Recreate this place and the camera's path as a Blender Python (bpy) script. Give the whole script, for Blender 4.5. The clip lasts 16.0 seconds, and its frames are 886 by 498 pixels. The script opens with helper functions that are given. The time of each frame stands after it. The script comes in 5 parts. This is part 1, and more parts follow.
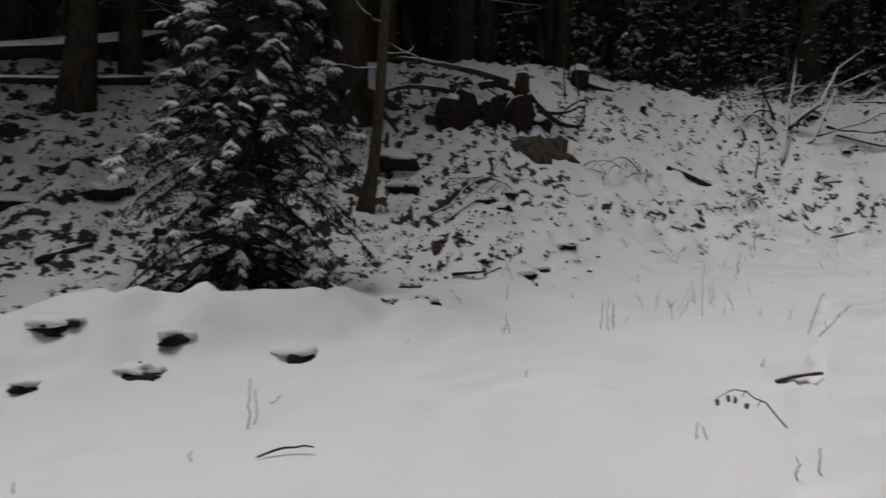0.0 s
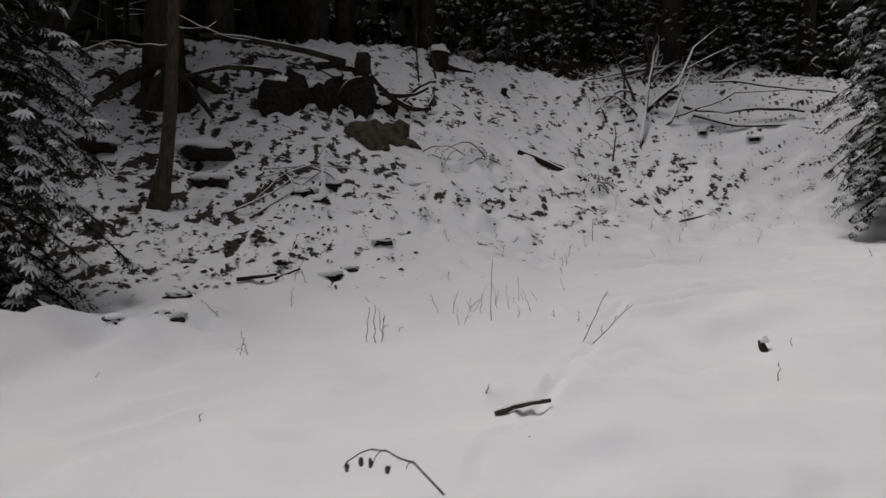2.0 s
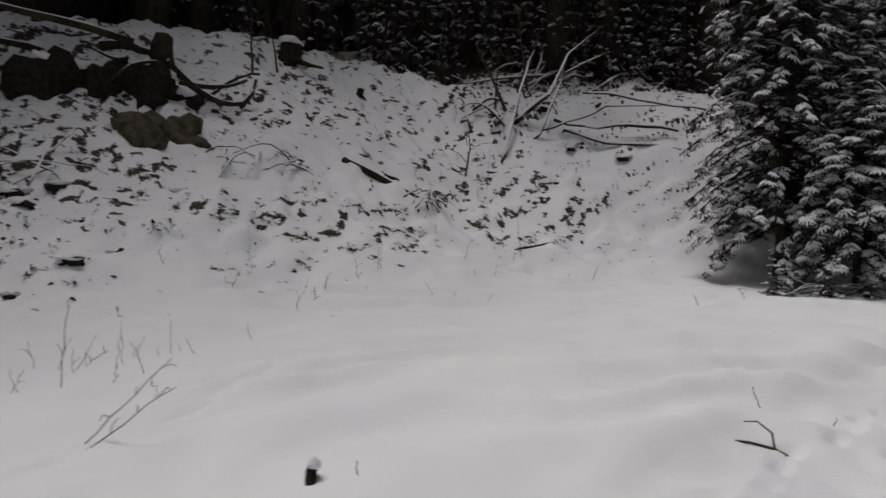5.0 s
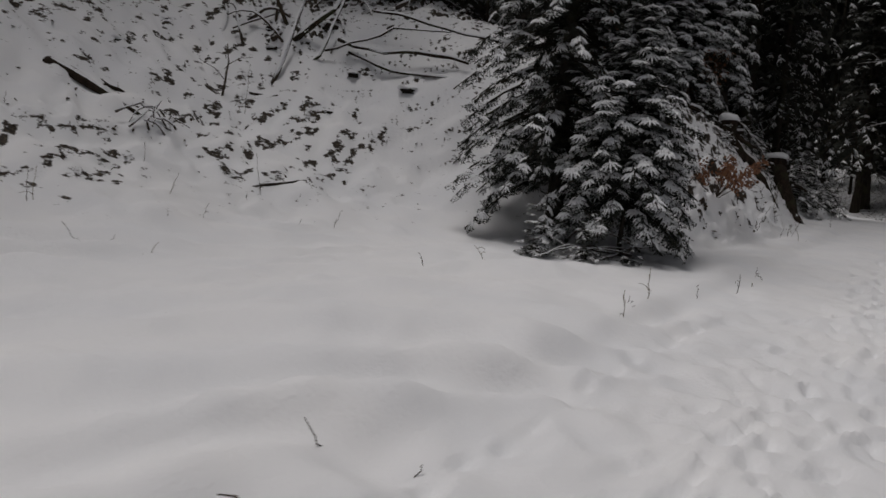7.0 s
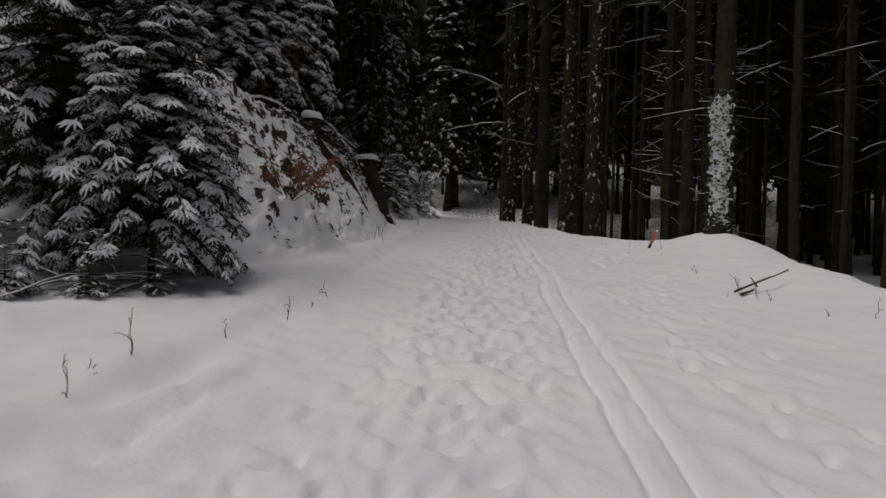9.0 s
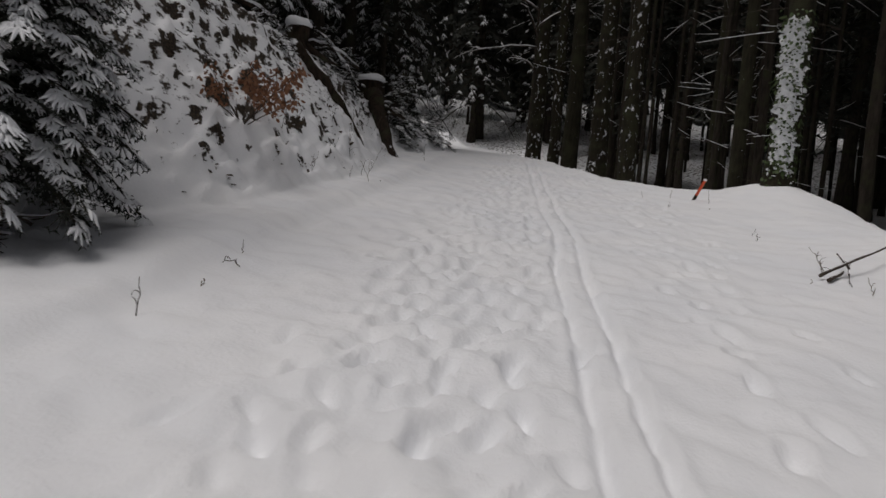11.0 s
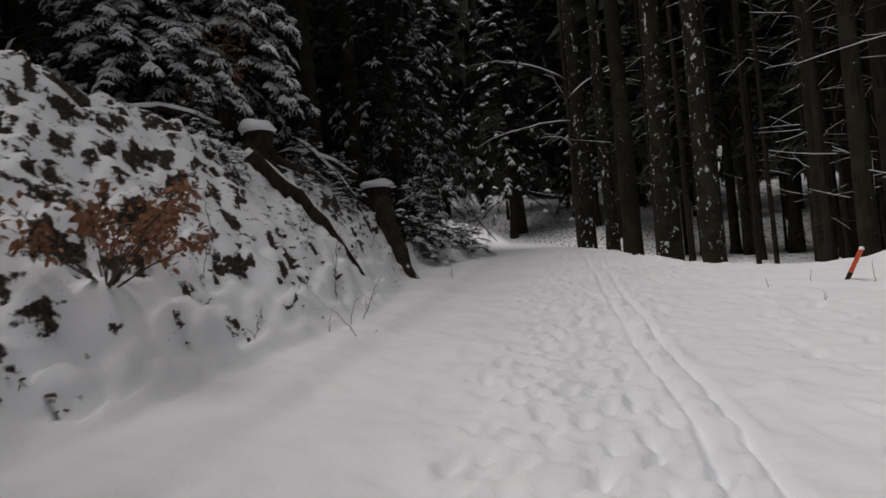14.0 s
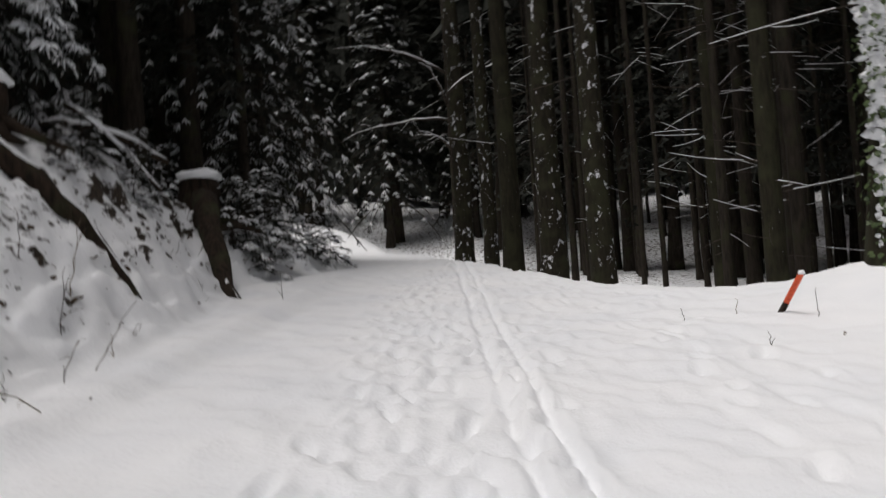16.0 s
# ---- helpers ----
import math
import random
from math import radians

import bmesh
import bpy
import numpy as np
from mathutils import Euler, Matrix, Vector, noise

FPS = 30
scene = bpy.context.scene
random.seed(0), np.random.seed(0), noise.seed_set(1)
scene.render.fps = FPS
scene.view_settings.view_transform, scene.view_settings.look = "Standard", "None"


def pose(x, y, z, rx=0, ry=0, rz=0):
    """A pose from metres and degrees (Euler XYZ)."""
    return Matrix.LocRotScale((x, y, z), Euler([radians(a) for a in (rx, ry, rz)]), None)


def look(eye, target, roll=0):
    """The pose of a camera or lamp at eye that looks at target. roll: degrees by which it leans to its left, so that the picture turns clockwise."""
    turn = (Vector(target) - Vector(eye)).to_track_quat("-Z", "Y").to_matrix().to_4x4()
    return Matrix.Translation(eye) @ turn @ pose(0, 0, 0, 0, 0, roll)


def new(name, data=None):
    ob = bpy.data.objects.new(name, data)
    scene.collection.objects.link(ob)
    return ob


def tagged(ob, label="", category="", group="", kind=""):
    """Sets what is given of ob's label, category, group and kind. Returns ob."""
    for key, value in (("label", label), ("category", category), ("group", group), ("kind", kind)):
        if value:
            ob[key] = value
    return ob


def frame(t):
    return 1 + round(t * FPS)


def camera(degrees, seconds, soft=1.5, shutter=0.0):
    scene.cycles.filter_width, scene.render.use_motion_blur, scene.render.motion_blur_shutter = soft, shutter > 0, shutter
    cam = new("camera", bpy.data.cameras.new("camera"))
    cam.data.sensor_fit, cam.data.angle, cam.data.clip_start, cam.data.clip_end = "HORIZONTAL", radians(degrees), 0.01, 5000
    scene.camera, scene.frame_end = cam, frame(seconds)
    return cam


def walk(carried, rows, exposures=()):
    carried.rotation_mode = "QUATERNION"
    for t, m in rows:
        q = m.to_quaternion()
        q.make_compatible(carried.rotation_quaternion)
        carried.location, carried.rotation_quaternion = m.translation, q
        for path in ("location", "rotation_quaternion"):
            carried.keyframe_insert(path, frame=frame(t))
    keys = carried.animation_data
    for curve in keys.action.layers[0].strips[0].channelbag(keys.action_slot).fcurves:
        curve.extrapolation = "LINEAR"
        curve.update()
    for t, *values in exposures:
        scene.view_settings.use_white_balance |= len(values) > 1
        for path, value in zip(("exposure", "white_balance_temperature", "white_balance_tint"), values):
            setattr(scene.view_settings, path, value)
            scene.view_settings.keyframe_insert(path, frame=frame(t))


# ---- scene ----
# ---------------------------------------------------------------- camera
cam = camera(63.9, 16.0, 1.5, 0.3)
METRES, EYE, TILT, LEAN, TURN = 20.0, 1.4, 1.4, -1.7, 0.0
ROWS = [
    (0.0, 0.0, 0.0, 0.0, 0.0, 0.0, -0.0),
    (0.5, 0.0215, 0.0133, -0.0036, -5.02, -0.6, 1.02),
    (1.0, 0.0419, 0.0269, 0.0018, -4.12, -3.83, -0.92),
    (1.5, 0.0684, 0.0396, 0.0036, -5.78, -1.94, 1.01),
    (2.0, 0.0892, 0.0529, 0.0059, -6.18, -1.15, 1.77),
    (2.5, 0.1115, 0.071, 0.0105, -5.72, -0.66, 0.52),
    (3.0, 0.1346, 0.0843, 0.0109, -4.85, 1.1, -0.01),
    (5.5, 0.2772, 0.1596, 0.0133, -12.44, -1.39, -1.74),
    (6.0, 0.3028, 0.1748, 0.0127, -19.09, -4.96, -2.98),
    (6.5, 0.33, 0.1921, 0.0192, -14.18, -5.22, -1.5),
    (7.0, 0.3597, 0.2116, 0.0182, -19.64, -4.64, -4.29),
    (7.5, 0.3844, 0.2273, 0.0186, -18.88, -4.07, -5.51),
    (8.0, 0.4082, 0.2422, 0.0235, -21.83, -4.0, -4.27),
    (8.5, 0.4351, 0.2572, 0.0213, -40.41, -4.47, -6.84),
    (9.0, 0.4606, 0.2727, 0.0195, -48.96, -2.41, -1.39),
    (11.5, 0.5924, 0.3521, 0.0254, -46.27, -8.78, -4.17),
    (12.0, 0.6192, 0.3709, 0.0267, -51.23, -5.31, -3.21),
    (12.5, 0.6419, 0.39, 0.0328, -43.81, -5.19, 0.55),
    (13.0, 0.667, 0.4123, 0.0313, -38.48, -4.67, -2.0),
    (13.5, 0.6915, 0.4346, 0.0315, -40.73, -1.21, 1.17),
    (14.0, 0.7162, 0.458, 0.0341, -42.7, 0.02, 5.11),
    (14.5, 0.7457, 0.4748, 0.0336, -47.88, 3.43, 6.63),
    (15.0, 0.7723, 0.4897, 0.0292, -53.27, 3.1, 12.07),
    (15.5, 0.8, 0.5096, 0.034, -52.17, 3.16, 16.94),
    (16.0, 0.8299, 0.5301, 0.0337, -52.06, 0.05, 3.74),
]
EXPOSURES = [(0.0, -0.36, 6590, 13), (3.0, -0.38, 6590, 13), (6.0, -0.52, 6590, 13), (7.0, -0.66, 6590, 13), (8.5, -0.68, 6590, 13), (9.0, -0.66, 6590, 13), (12.0, -0.46, 6590, 13), (13.0, -0.43, 6590, 13), (14.0, -0.36, 6590, 13), (15.0, 0.12, 6570, 12), (16.0, 0.22, 6570, 12)]
walk(cam, [(t, pose(0, 0, EYE, TILT, LEAN, TURN) @ pose(METRES * x, METRES * y, METRES * z, 90 + pitch, roll, yaw)) for t, x, y, z, yaw, pitch, roll in ROWS], EXPOSURES)

# ---------------------------------------------------------------- world and light
world = bpy.data.worlds.new("overcast_sky")
scene.world = world
world.use_nodes = True
wn, wl = world.node_tree.nodes, world.node_tree.links
sky = wn.new("ShaderNodeTexSky")
sky.sky_type, sky.sun_disc = "NISHITA", False
sky.sun_elevation, sky.sun_rotation = radians(74), radians(298)
sky.air_density, sky.dust_density, sky.ozone_density = 1.0, 6.0, 0.6
grey = wn.new("ShaderNodeHueSaturation")
grey.inputs["Saturation"].default_value = 0.25
wl.new(sky.outputs[0], grey.inputs["Color"])
wl.new(grey.outputs[0], wn["Background"].inputs[0])
wn["Background"].inputs[1].default_value = 0.045
sun = new("sun", bpy.data.lights.new("sun", "SUN"))
sun.data.energy, sun.data.angle, sun.data.color = 1.75, radians(30), (1.0, 0.98, 0.95)
sun.matrix_world = look((0, 0, 40), (10, -5.3, 0))


# ---------------------------------------------------------------- materials
def material(name, base, rough=0.8, spec=0.3):
    m = bpy.data.materials.new(name)
    m.use_nodes = True
    b = m.node_tree.nodes["Principled BSDF"]
    b.inputs["Base Color"].default_value = (*base, 1)
    b.inputs["Roughness"].default_value = rough
    b.inputs["Specular IOR Level"].default_value = spec
    return m


def node(m, kind, **values):
    n = m.node_tree.nodes.new(kind)
    for key, value in values.items():
        n.inputs[key.replace("_", " ")].default_value = value
    return n


def noise_node(m, scale, detail=4.0, rough=0.55, stretch=None):
    n = node(m, "ShaderNodeTexNoise", Scale=scale, Detail=detail, Roughness=rough)
    co = node(m, "ShaderNodeTexCoord")
    if stretch:
        mp = node(m, "ShaderNodeMapping")
        mp.inputs["Scale"].default_value = stretch
        m.node_tree.links.new(co.outputs["Object"], mp.inputs["Vector"])
        m.node_tree.links.new(mp.outputs[0], n.inputs["Vector"])
    else:
        m.node_tree.links.new(co.outputs["Object"], n.inputs["Vector"])
    return n


def ramp(m, source, stops):
    r = node(m, "ShaderNodeValToRGB")
    while len(r.color_ramp.elements) < len(stops):
        r.color_ramp.elements.new(0.5)
    for e, (at, colour) in zip(r.color_ramp.elements, stops):
        e.position, e.color = at, (*colour, 1)
    m.node_tree.links.new(source, r.inputs[0])
    return r


def mix(m, factor, a, b):
    n = m.node_tree.nodes.new("ShaderNodeMix")
    n.data_type = "RGBA"
    for value, socket in ((factor, n.inputs[0]), (a, n.inputs[6]), (b, n.inputs[7])):
        if isinstance(value, tuple):
            socket.default_value = (*value, 1)
        elif isinstance(value, float):
            socket.default_value = value
        else:
            m.node_tree.links.new(value, socket)
    return n.outputs[2]


def maths(m, op, a, b=0.0):
    n = m.node_tree.nodes.new("ShaderNodeMath")
    n.operation = op
    for value, socket in ((a, n.inputs[0]), (b, n.inputs[1])):
        if isinstance(value, (int, float)):
            socket.default_value = value
        else:
            m.node_tree.links.new(value, socket)
    return n.outputs[0]


def paint(m, colour):
    m.node_tree.links.new(colour, m.node_tree.nodes["Principled BSDF"].inputs["Base Color"])


def relief(m, heights, strength=0.5, distance=0.01):
    last = None
    for h in heights:
        b = node(m, "ShaderNodeBump", Strength=strength, Distance=distance)
        m.node_tree.links.new(h, b.inputs["Height"])
        if last:
            m.node_tree.links.new(last, b.inputs["Normal"])
        last = b.outputs[0]
    m.node_tree.links.new(last, m.node_tree.nodes["Principled BSDF"].inputs["Normal"])


def snow_material():
    m = material("snow", (0.82, 0.83, 0.86), 0.65, 0.2)
    n = noise_node(m, 1.1, 3)
    paint(m, ramp(m, n.outputs["Fac"], [(0.3, (0.80, 0.815, 0.845)), (0.7, (0.86, 0.865, 0.88))]).outputs[0])
    relief(m, [noise_node(m, 60, 3).outputs["Fac"], noise_node(m, 9, 3).outputs["Fac"]], 0.35, 0.012)
    return m


def ground_material():
    """Snow; where the leaf litter of the bank comes through it, dark leaves, earth and dead grass."""
    m = material("snowy_ground", (0.82, 0.83, 0.86), 0.7, 0.2)
    lnk = m.node_tree.links
    white = ramp(m, noise_node(m, 0.9, 3).outputs["Fac"], [(0.3, (0.80, 0.815, 0.845)), (0.7, (0.86, 0.865, 0.88))])
    litter = ramp(m, noise_node(m, 38, 4).outputs["Fac"], [(0.3, (0.012, 0.010, 0.008)), (0.5, (0.035, 0.027, 0.020)), (0.72, (0.10, 0.075, 0.052))])
    at = node(m, "ShaderNodeAttribute")
    at.attribute_name = "bare"
    fine = noise_node(m, 6.5, 3, 0.55, (1, 1, 1.9))
    dust = noise_node(m, 30, 3, 0.6)
    patch = maths(m, "ADD", maths(m, "MULTIPLY", fine.outputs["Fac"], 0.8), maths(m, "MULTIPLY", dust.outputs["Fac"], 0.25))
    edge = maths(m, "SUBTRACT", maths(m, "ADD", at.outputs["Fac"], patch), 0.93)
    mask = node(m, "ShaderNodeMapRange")
    mask.inputs["From Min"].default_value, mask.inputs["From Max"].default_value = 0.0, 0.07
    lnk.new(edge, mask.inputs["Value"])
    paint(m, mix(m, mask.outputs[0], white.outputs[0], litter.outputs[0]))
    relief(m, [dust.outputs["Fac"], noise_node(m, 8, 3).outputs["Fac"]], 0.4, 0.015)
    return m


def bark_material(name, low, high, moss=0.0, fleck=0.0, scale=1.0):
    m = material(name, low, 0.9, 0.15)
    fibre = noise_node(m, 14 * scale, 5, 0.6, (1, 1, 0.22))
    tone = ramp(m, fibre.outputs["Fac"], [(0.3, low), (0.7, high)]).outputs[0]
    if moss:
        g = ramp(m, noise_node(m, 2.2, 4).outputs["Fac"], [(0.55 - moss * 0.2, (0, 0, 0)), (0.66, (1, 1, 1))])
        tone = mix(m, g.outputs[0], tone, (0.040, 0.041, 0.022))
    if fleck:
        f = noise_node(m, 7.0, 6, 0.7, (1, 1, 0.7))
        g = ramp(m, f.outputs["Fac"], [(0.70 - fleck * 0.1, (0, 0, 0)), (0.725 - fleck * 0.1, (1, 1, 1))])
        tone = mix(m, g.outputs[0], tone, (0.8, 0.81, 0.84))
    paint(m, tone)
    relief(m, [fibre.outputs["Fac"]], 0.8, 0.03)
    return m


def tinted(name, low, high, scale, rough=0.8):
    m = material(name, low, rough, 0.2)
    paint(m, ramp(m, noise_node(m, scale, 3).outputs["Fac"], [(0.3, low), (0.7, high)]).outputs[0])
    return m


SNOW = snow_material()
GROUND = ground_material()
BARK = bark_material("spruce_bark", (0.017, 0.014, 0.011), (0.050, 0.040, 0.031), 0.2, 0.0)
BARK_MOSS = bark_material("mossy_beech_bark", (0.014, 0.012, 0.008), (0.038, 0.033, 0.021), 0.6, 0.3)
BARK_FLECK = bark_material("snow_flecked_bark", (0.014, 0.012, 0.008), (0.038, 0.032, 0.021), 0.4, 1.0)
BARK_BROWN = bark_material("young_bark", (0.035, 0.027, 0.02), (0.10, 0.078, 0.055), 0.2, 0.0, 2.0)
ROT = bark_material("rotten_wood", (0.011, 0.009, 0.007), (0.045, 0.03, 0.021), 0.15, 0.0, 1.5)
TWIG = tinted("dead_twig", (0.035, 0.027, 0.022), (0.09, 0.07, 0.055), 20)
STRAW = tinted("dry_stalk", (0.10, 0.08, 0.055), (0.20, 0.16, 0.11), 20)
NEEDLE = tinted("spruce_needles", (0.014, 0.016, 0.013), (0.034, 0.037, 0.029), 6, 0.7)
LEAF = tinted("withered_beech_leaves", (0.13, 0.055, 0.03), (0.30, 0.15, 0.085), 12, 0.7)
BOULDER = tinted("brown_boulder", (0.03, 0.026, 0.019), (0.13, 0.105, 0.075), 7, 0.9)
relief(BOULDER, [noise_node(BOULDER, 9, 5).outputs["Fac"]], 0.8, 0.04)
# earth with the shade of holes and hollows put into its colour
EARTH_SHADE = tinted("shaded_earth", (0.007, 0.0055, 0.0045), (0.032, 0.024, 0.018), 14, 0.95)
ORANGE = material("orange_paint", (0.72, 0.10, 0.03), 0.5, 0.4)
paint(ORANGE, ramp(ORANGE, noise_node(ORANGE, 30, 3).outputs["Fac"], [(0.35, (0.55, 0.06, 0.02)), (0.6, (0.78, 0.12, 0.04))]).outputs[0])
IVY = tinted("ivy_leaves", (0.03, 0.05, 0.02), (0.08, 0.11, 0.04), 15, 0.5)


# ---------------------------------------------------------------- the lie of the land
# s runs along the forest road, d to its left, h above the road's own gentle slope
UX, UY = 0.843, 0.538


def lattice(ix, iy, seed):
    v = np.sin(ix * 127.1 + iy * 311.7 + seed * 74.7) * 43758.5453
    return v - np.floor(v)


def value_noise(x, y, seed=0):
    ix, iy = np.floor(x), np.floor(y)
    fx, fy = x - ix, y - iy
    fx, fy = fx * fx * (3 - 2 * fx), fy * fy * (3 - 2 * fy)
    a, b = lattice(ix, iy, seed), lattice(ix + 1, iy, seed)
    c, d = lattice(ix, iy + 1, seed), lattice(ix + 1, iy + 1, seed)
    return (a + (b - a) * fx) * (1 - fy) + (c + (d - c) * fx) * fy


def fbm(x, y, seed=0, octaves=3):
    total = 0
    for i in range(octaves):
        total = total + (value_noise(x * 2 ** i, y * 2 ** i, seed + i) - 0.5) / 2 ** i
    return total


def smooth(a, b, x):
    t = np.clip((x - a) / (b - a), 0, 1)
    return t * t * (3 - 2 * t)


def toe_line(s):
    """d at which the bank starts."""
    knots = ((-60, 9.5), (-4, 8.2), (4, 7.2), (8, 6.2), (13, 6.0), (16, 6.0), (17.6, 4.4), (19.3, 3.15), (21, 2.95), (24, 2.95), (26, 3.15), (27.5, 3.4), (28.7, 3.75), (30, 3.9), (32.5, 3.55), (36, 3.7), (40, 5.4), (45, 8.4), (51, 12), (57, 18), (63, 28), (70, 45))
    k = np.array(knots)
    return sum(np.interp(s + o, k[:, 0], k[:, 1]) for o in (-0.9, -0.45, 0, 0.45, 0.9)) / 5


def edge_line(s):
    """d at which the road's shoulder falls away to the wood below."""
    knots = ((-60, -9), (8, -7), (16, -5.6), (22, -5.2), (25, -5.1), (27.8, -5.0), (28.6, -3.4), (29.3, -1.9), (30.6, -0.9), (34.5, 0.35), (39, 1.6), (44, 2.8), (50, 4.2), (56, 7.5), (62, 14), (70, 30))
    k = np.array(knots)
    return sum(np.interp(s + o, k[:, 0], k[:, 1]) for o in (-0.5, -0.25, 0, 0.25, 0.5)) / 5


def lie(s, d):
    """Large shape: height above the road's slope."""
    s, d = np.asarray(s, float), np.asarray(d, float)
    e = np.maximum(d - toe_line(s), 0)
    run = e + 0.2 * smooth(0, 0.4, e)
    bowl = (0.74 - 0.09 * smooth(9, 6, s)) * (run - 2.8 * (1 - np.exp(-run / 2.8)))
    top = np.interp(s, (-40, 8, 14, 16.5, 18.3, 20), (4.6, 5.0, 5.35, 4.9, 3.5, 3.0))
    bowl = np.where(bowl > top, top + 0.13 * (bowl - top), bowl)
    nose = 1.33 * (e - 0.14 * (1 - np.exp(-e / 0.14)))
    cap = np.interp(s, (18, 20.5, 23, 26, 28.5, 30, 31.5, 34), (3.7, 3.0, 2.45, 2.05, 1.75, 1.25, 0.8, 0.5))
    over = np.maximum(nose - cap + 0.25, 0)
    nose = np.where(over > 0, cap - 0.25 + 0.25 * (1 - np.exp(-over / 0.25)) + 0.17 * over, nose)
    low = 0.6 * (e - 0.3 * (1 - np.exp(-e / 0.3)))
    low = np.where(low > 0.6, 0.6 + 0.2 * (low - 0.6), low)
    w = smooth(17.2, 20.0, s)
    v = smooth(32.5, 38.0, s)
    h = bowl * (1 - w) + (nose * (1 - v) + low * v) * w
    # snowed-up heap of brushwood below the large spruce
    h = h + (0.30 + 0.34 * smooth(4.2, 2.2, s)) * np.exp(-((d - 7.25 - 0.06 * (s - 2.5)) / 0.8) ** 2) * smooth(5.6, 4.6, s) * smooth(-7, -4, s)
    h = h + 0.30 * fbm(s * 1.7, d * 1.9, 91, 3) * np.exp(-((d - 7.0) / 0.9) ** 2) * smooth(5.6, 4.6, s) * smooth(-7, -4, s)
    # shoulder, heap round the ivy tree, fall to the wood below
    h = h + 0.42 * np.exp(-((s - 27.9) / 1.9) ** 2 - ((d + 4.3) / 1.25) ** 2) + 0.18 * np.exp(-((d - edge_line(s) - 0.9) / 0.9) ** 2) * smooth(26.5, 24, s)
    f = np.maximum(edge_line(s) - d, 0)
    drop = 0.8 * (f - 0.3 * (1 - np.exp(-f / 0.3)))
    h = h - np.where(drop > 1.1, 1.1 - 0.03 * (drop - 1.1), drop)
    # rise behind the far bend
    h = h + 0.22 * np.maximum(s - 52, 0) * smooth(52, 58, s)
    # far away the slope of the road levels out
    return h - 0.088 * np.maximum(s - 30, 0) * smooth(30, 44, s) * 0.4


def lumps(s, d, h):
    """Swells of the meadow and the uneven, lumpy cover of the bank."""
    e = d - toe_line(s)
    bank = smooth(0.1, 1.6, e)
    out = 0.07 * fbm(s * 0.6, d * 0.6, 3, 2) + 0.045 * fbm(s * 2.3, d * 2.3, 9, 2) * (0.5 + bank)
    out = out + 0.042 * fbm(s * 4.6, d * 4.6, 15, 2)
    return out + bank * 0.20 * fbm(s * 1.1, d * 1.1, 40, 3) + cover(s, e) * cushions(s, d) * (1 + 0.6 * smooth(17.2, 20.0, s))


def cover(s, e):
    """How rough the bank's cover is: soft at the foot of the bowl, lumpy from the foot on at the nose."""
    w = smooth(17.2, 20.0, s)
    return smooth(0.6, 3.2, e) * (1 - w) + smooth(0.0, 0.35, e) * w


def cushions(s, d):
    """Small cushions of snow over tufts and leaves, longer across the slope than down it."""
    w = smooth(17.2, 20.0, s)
    q = d + 1.1 * w * np.maximum(d - toe_line(s), 0)
    u, v = 0.87 * s + 0.5 * q, 0.87 * q - 0.5 * s
    soft = 0.17 * fbm(u * 2.9, v * 3.7, 47, 2) + 0.085 * fbm(s * 5.2 + v, q * 6.3 + u, 53, 2)
    ledge = 0.10 * fbm(s * 2.4 + 0.4 * q, q * 3.4, 57, 2) + 0.10 * fbm(s * 4.1 - 0.6 * q, q * 6.1, 63, 2)
    return soft * (1 - w) + ledge * w


def lee(s, d):
    """1 on the steep lower side of a cushion, where the snow does not hold."""
    w = smooth(17.2, 20.0, s)
    rise = (cushions(s, d + 0.04) - cushions(s, d - 0.04)) / 0.08
    return smooth(0.05 + 0.22 * w, 0.45 + 0.5 * w, rise)


def slope_of_road(x, y):
    return -0.02 + 0.05 * x + 0.085 * y


def land(s, d):
    """World place of the large shape."""
    x, y = UX * s - UY * d, UY * s + UX * d
    h = lie(s, d)
    return x, y, slope_of_road(x, y) + h + lumps(s, d, h)


def on_land(s, d, up=0.0):
    x, y, z = land(s, d)
    return Vector((float(x), float(y), float(z) + up))


# ---------------------------------------------------------------- mesh builders
def quick_mesh(name, verts, quads=None, tris=None, shade=True):
    """A mesh from arrays of vertices, four-cornered and three-cornered faces."""
    me = bpy.data.meshes.new(name)
    verts = np.asarray(verts, np.float32)
    parts = [a for a in (quads, tris) if a is not None and len(a)]
    loops = np.concatenate([np.asarray(a, np.int32).ravel() for a in parts])
    sizes = np.concatenate([np.full(len(a), np.asarray(a).shape[1], np.int32) for a in parts])
    me.vertices.add(len(verts))
    me.vertices.foreach_set("co", verts.ravel())
    me.loops.add(len(loops))
    me.loops.foreach_set("vertex_index", loops)
    me.polygons.add(len(sizes))
    me.polygons.foreach_set("loop_start", np.concatenate([[0], np.cumsum(sizes)[:-1]]).astype(np.int32))
    me.polygons.foreach_set("use_smooth", np.full(len(sizes), shade))
    me.update(calc_edges=True)
    return me


def part(name, me, mat, parent=None, label=""):
    if not isinstance(me, bpy.types.Mesh):
        bm, me = me, bpy.data.meshes.new(name)
        bm.to_mesh(me)
        bm.free()
    if not me.materials:
        me.materials.append(mat)
    ob = new(name, me)
    if parent:
        ob.parent = parent
    if label:
        tagged(ob, label)
    return ob


def thing(name, at, label, category, group="", turn=0.0, lean=(0.0, 0.0)):
    ob = new(name)
    ob.empty_display_size = 0.2
    ob.matrix_world = pose(*at, lean[0], lean[1], turn)
    return tagged(ob, label, category, group)


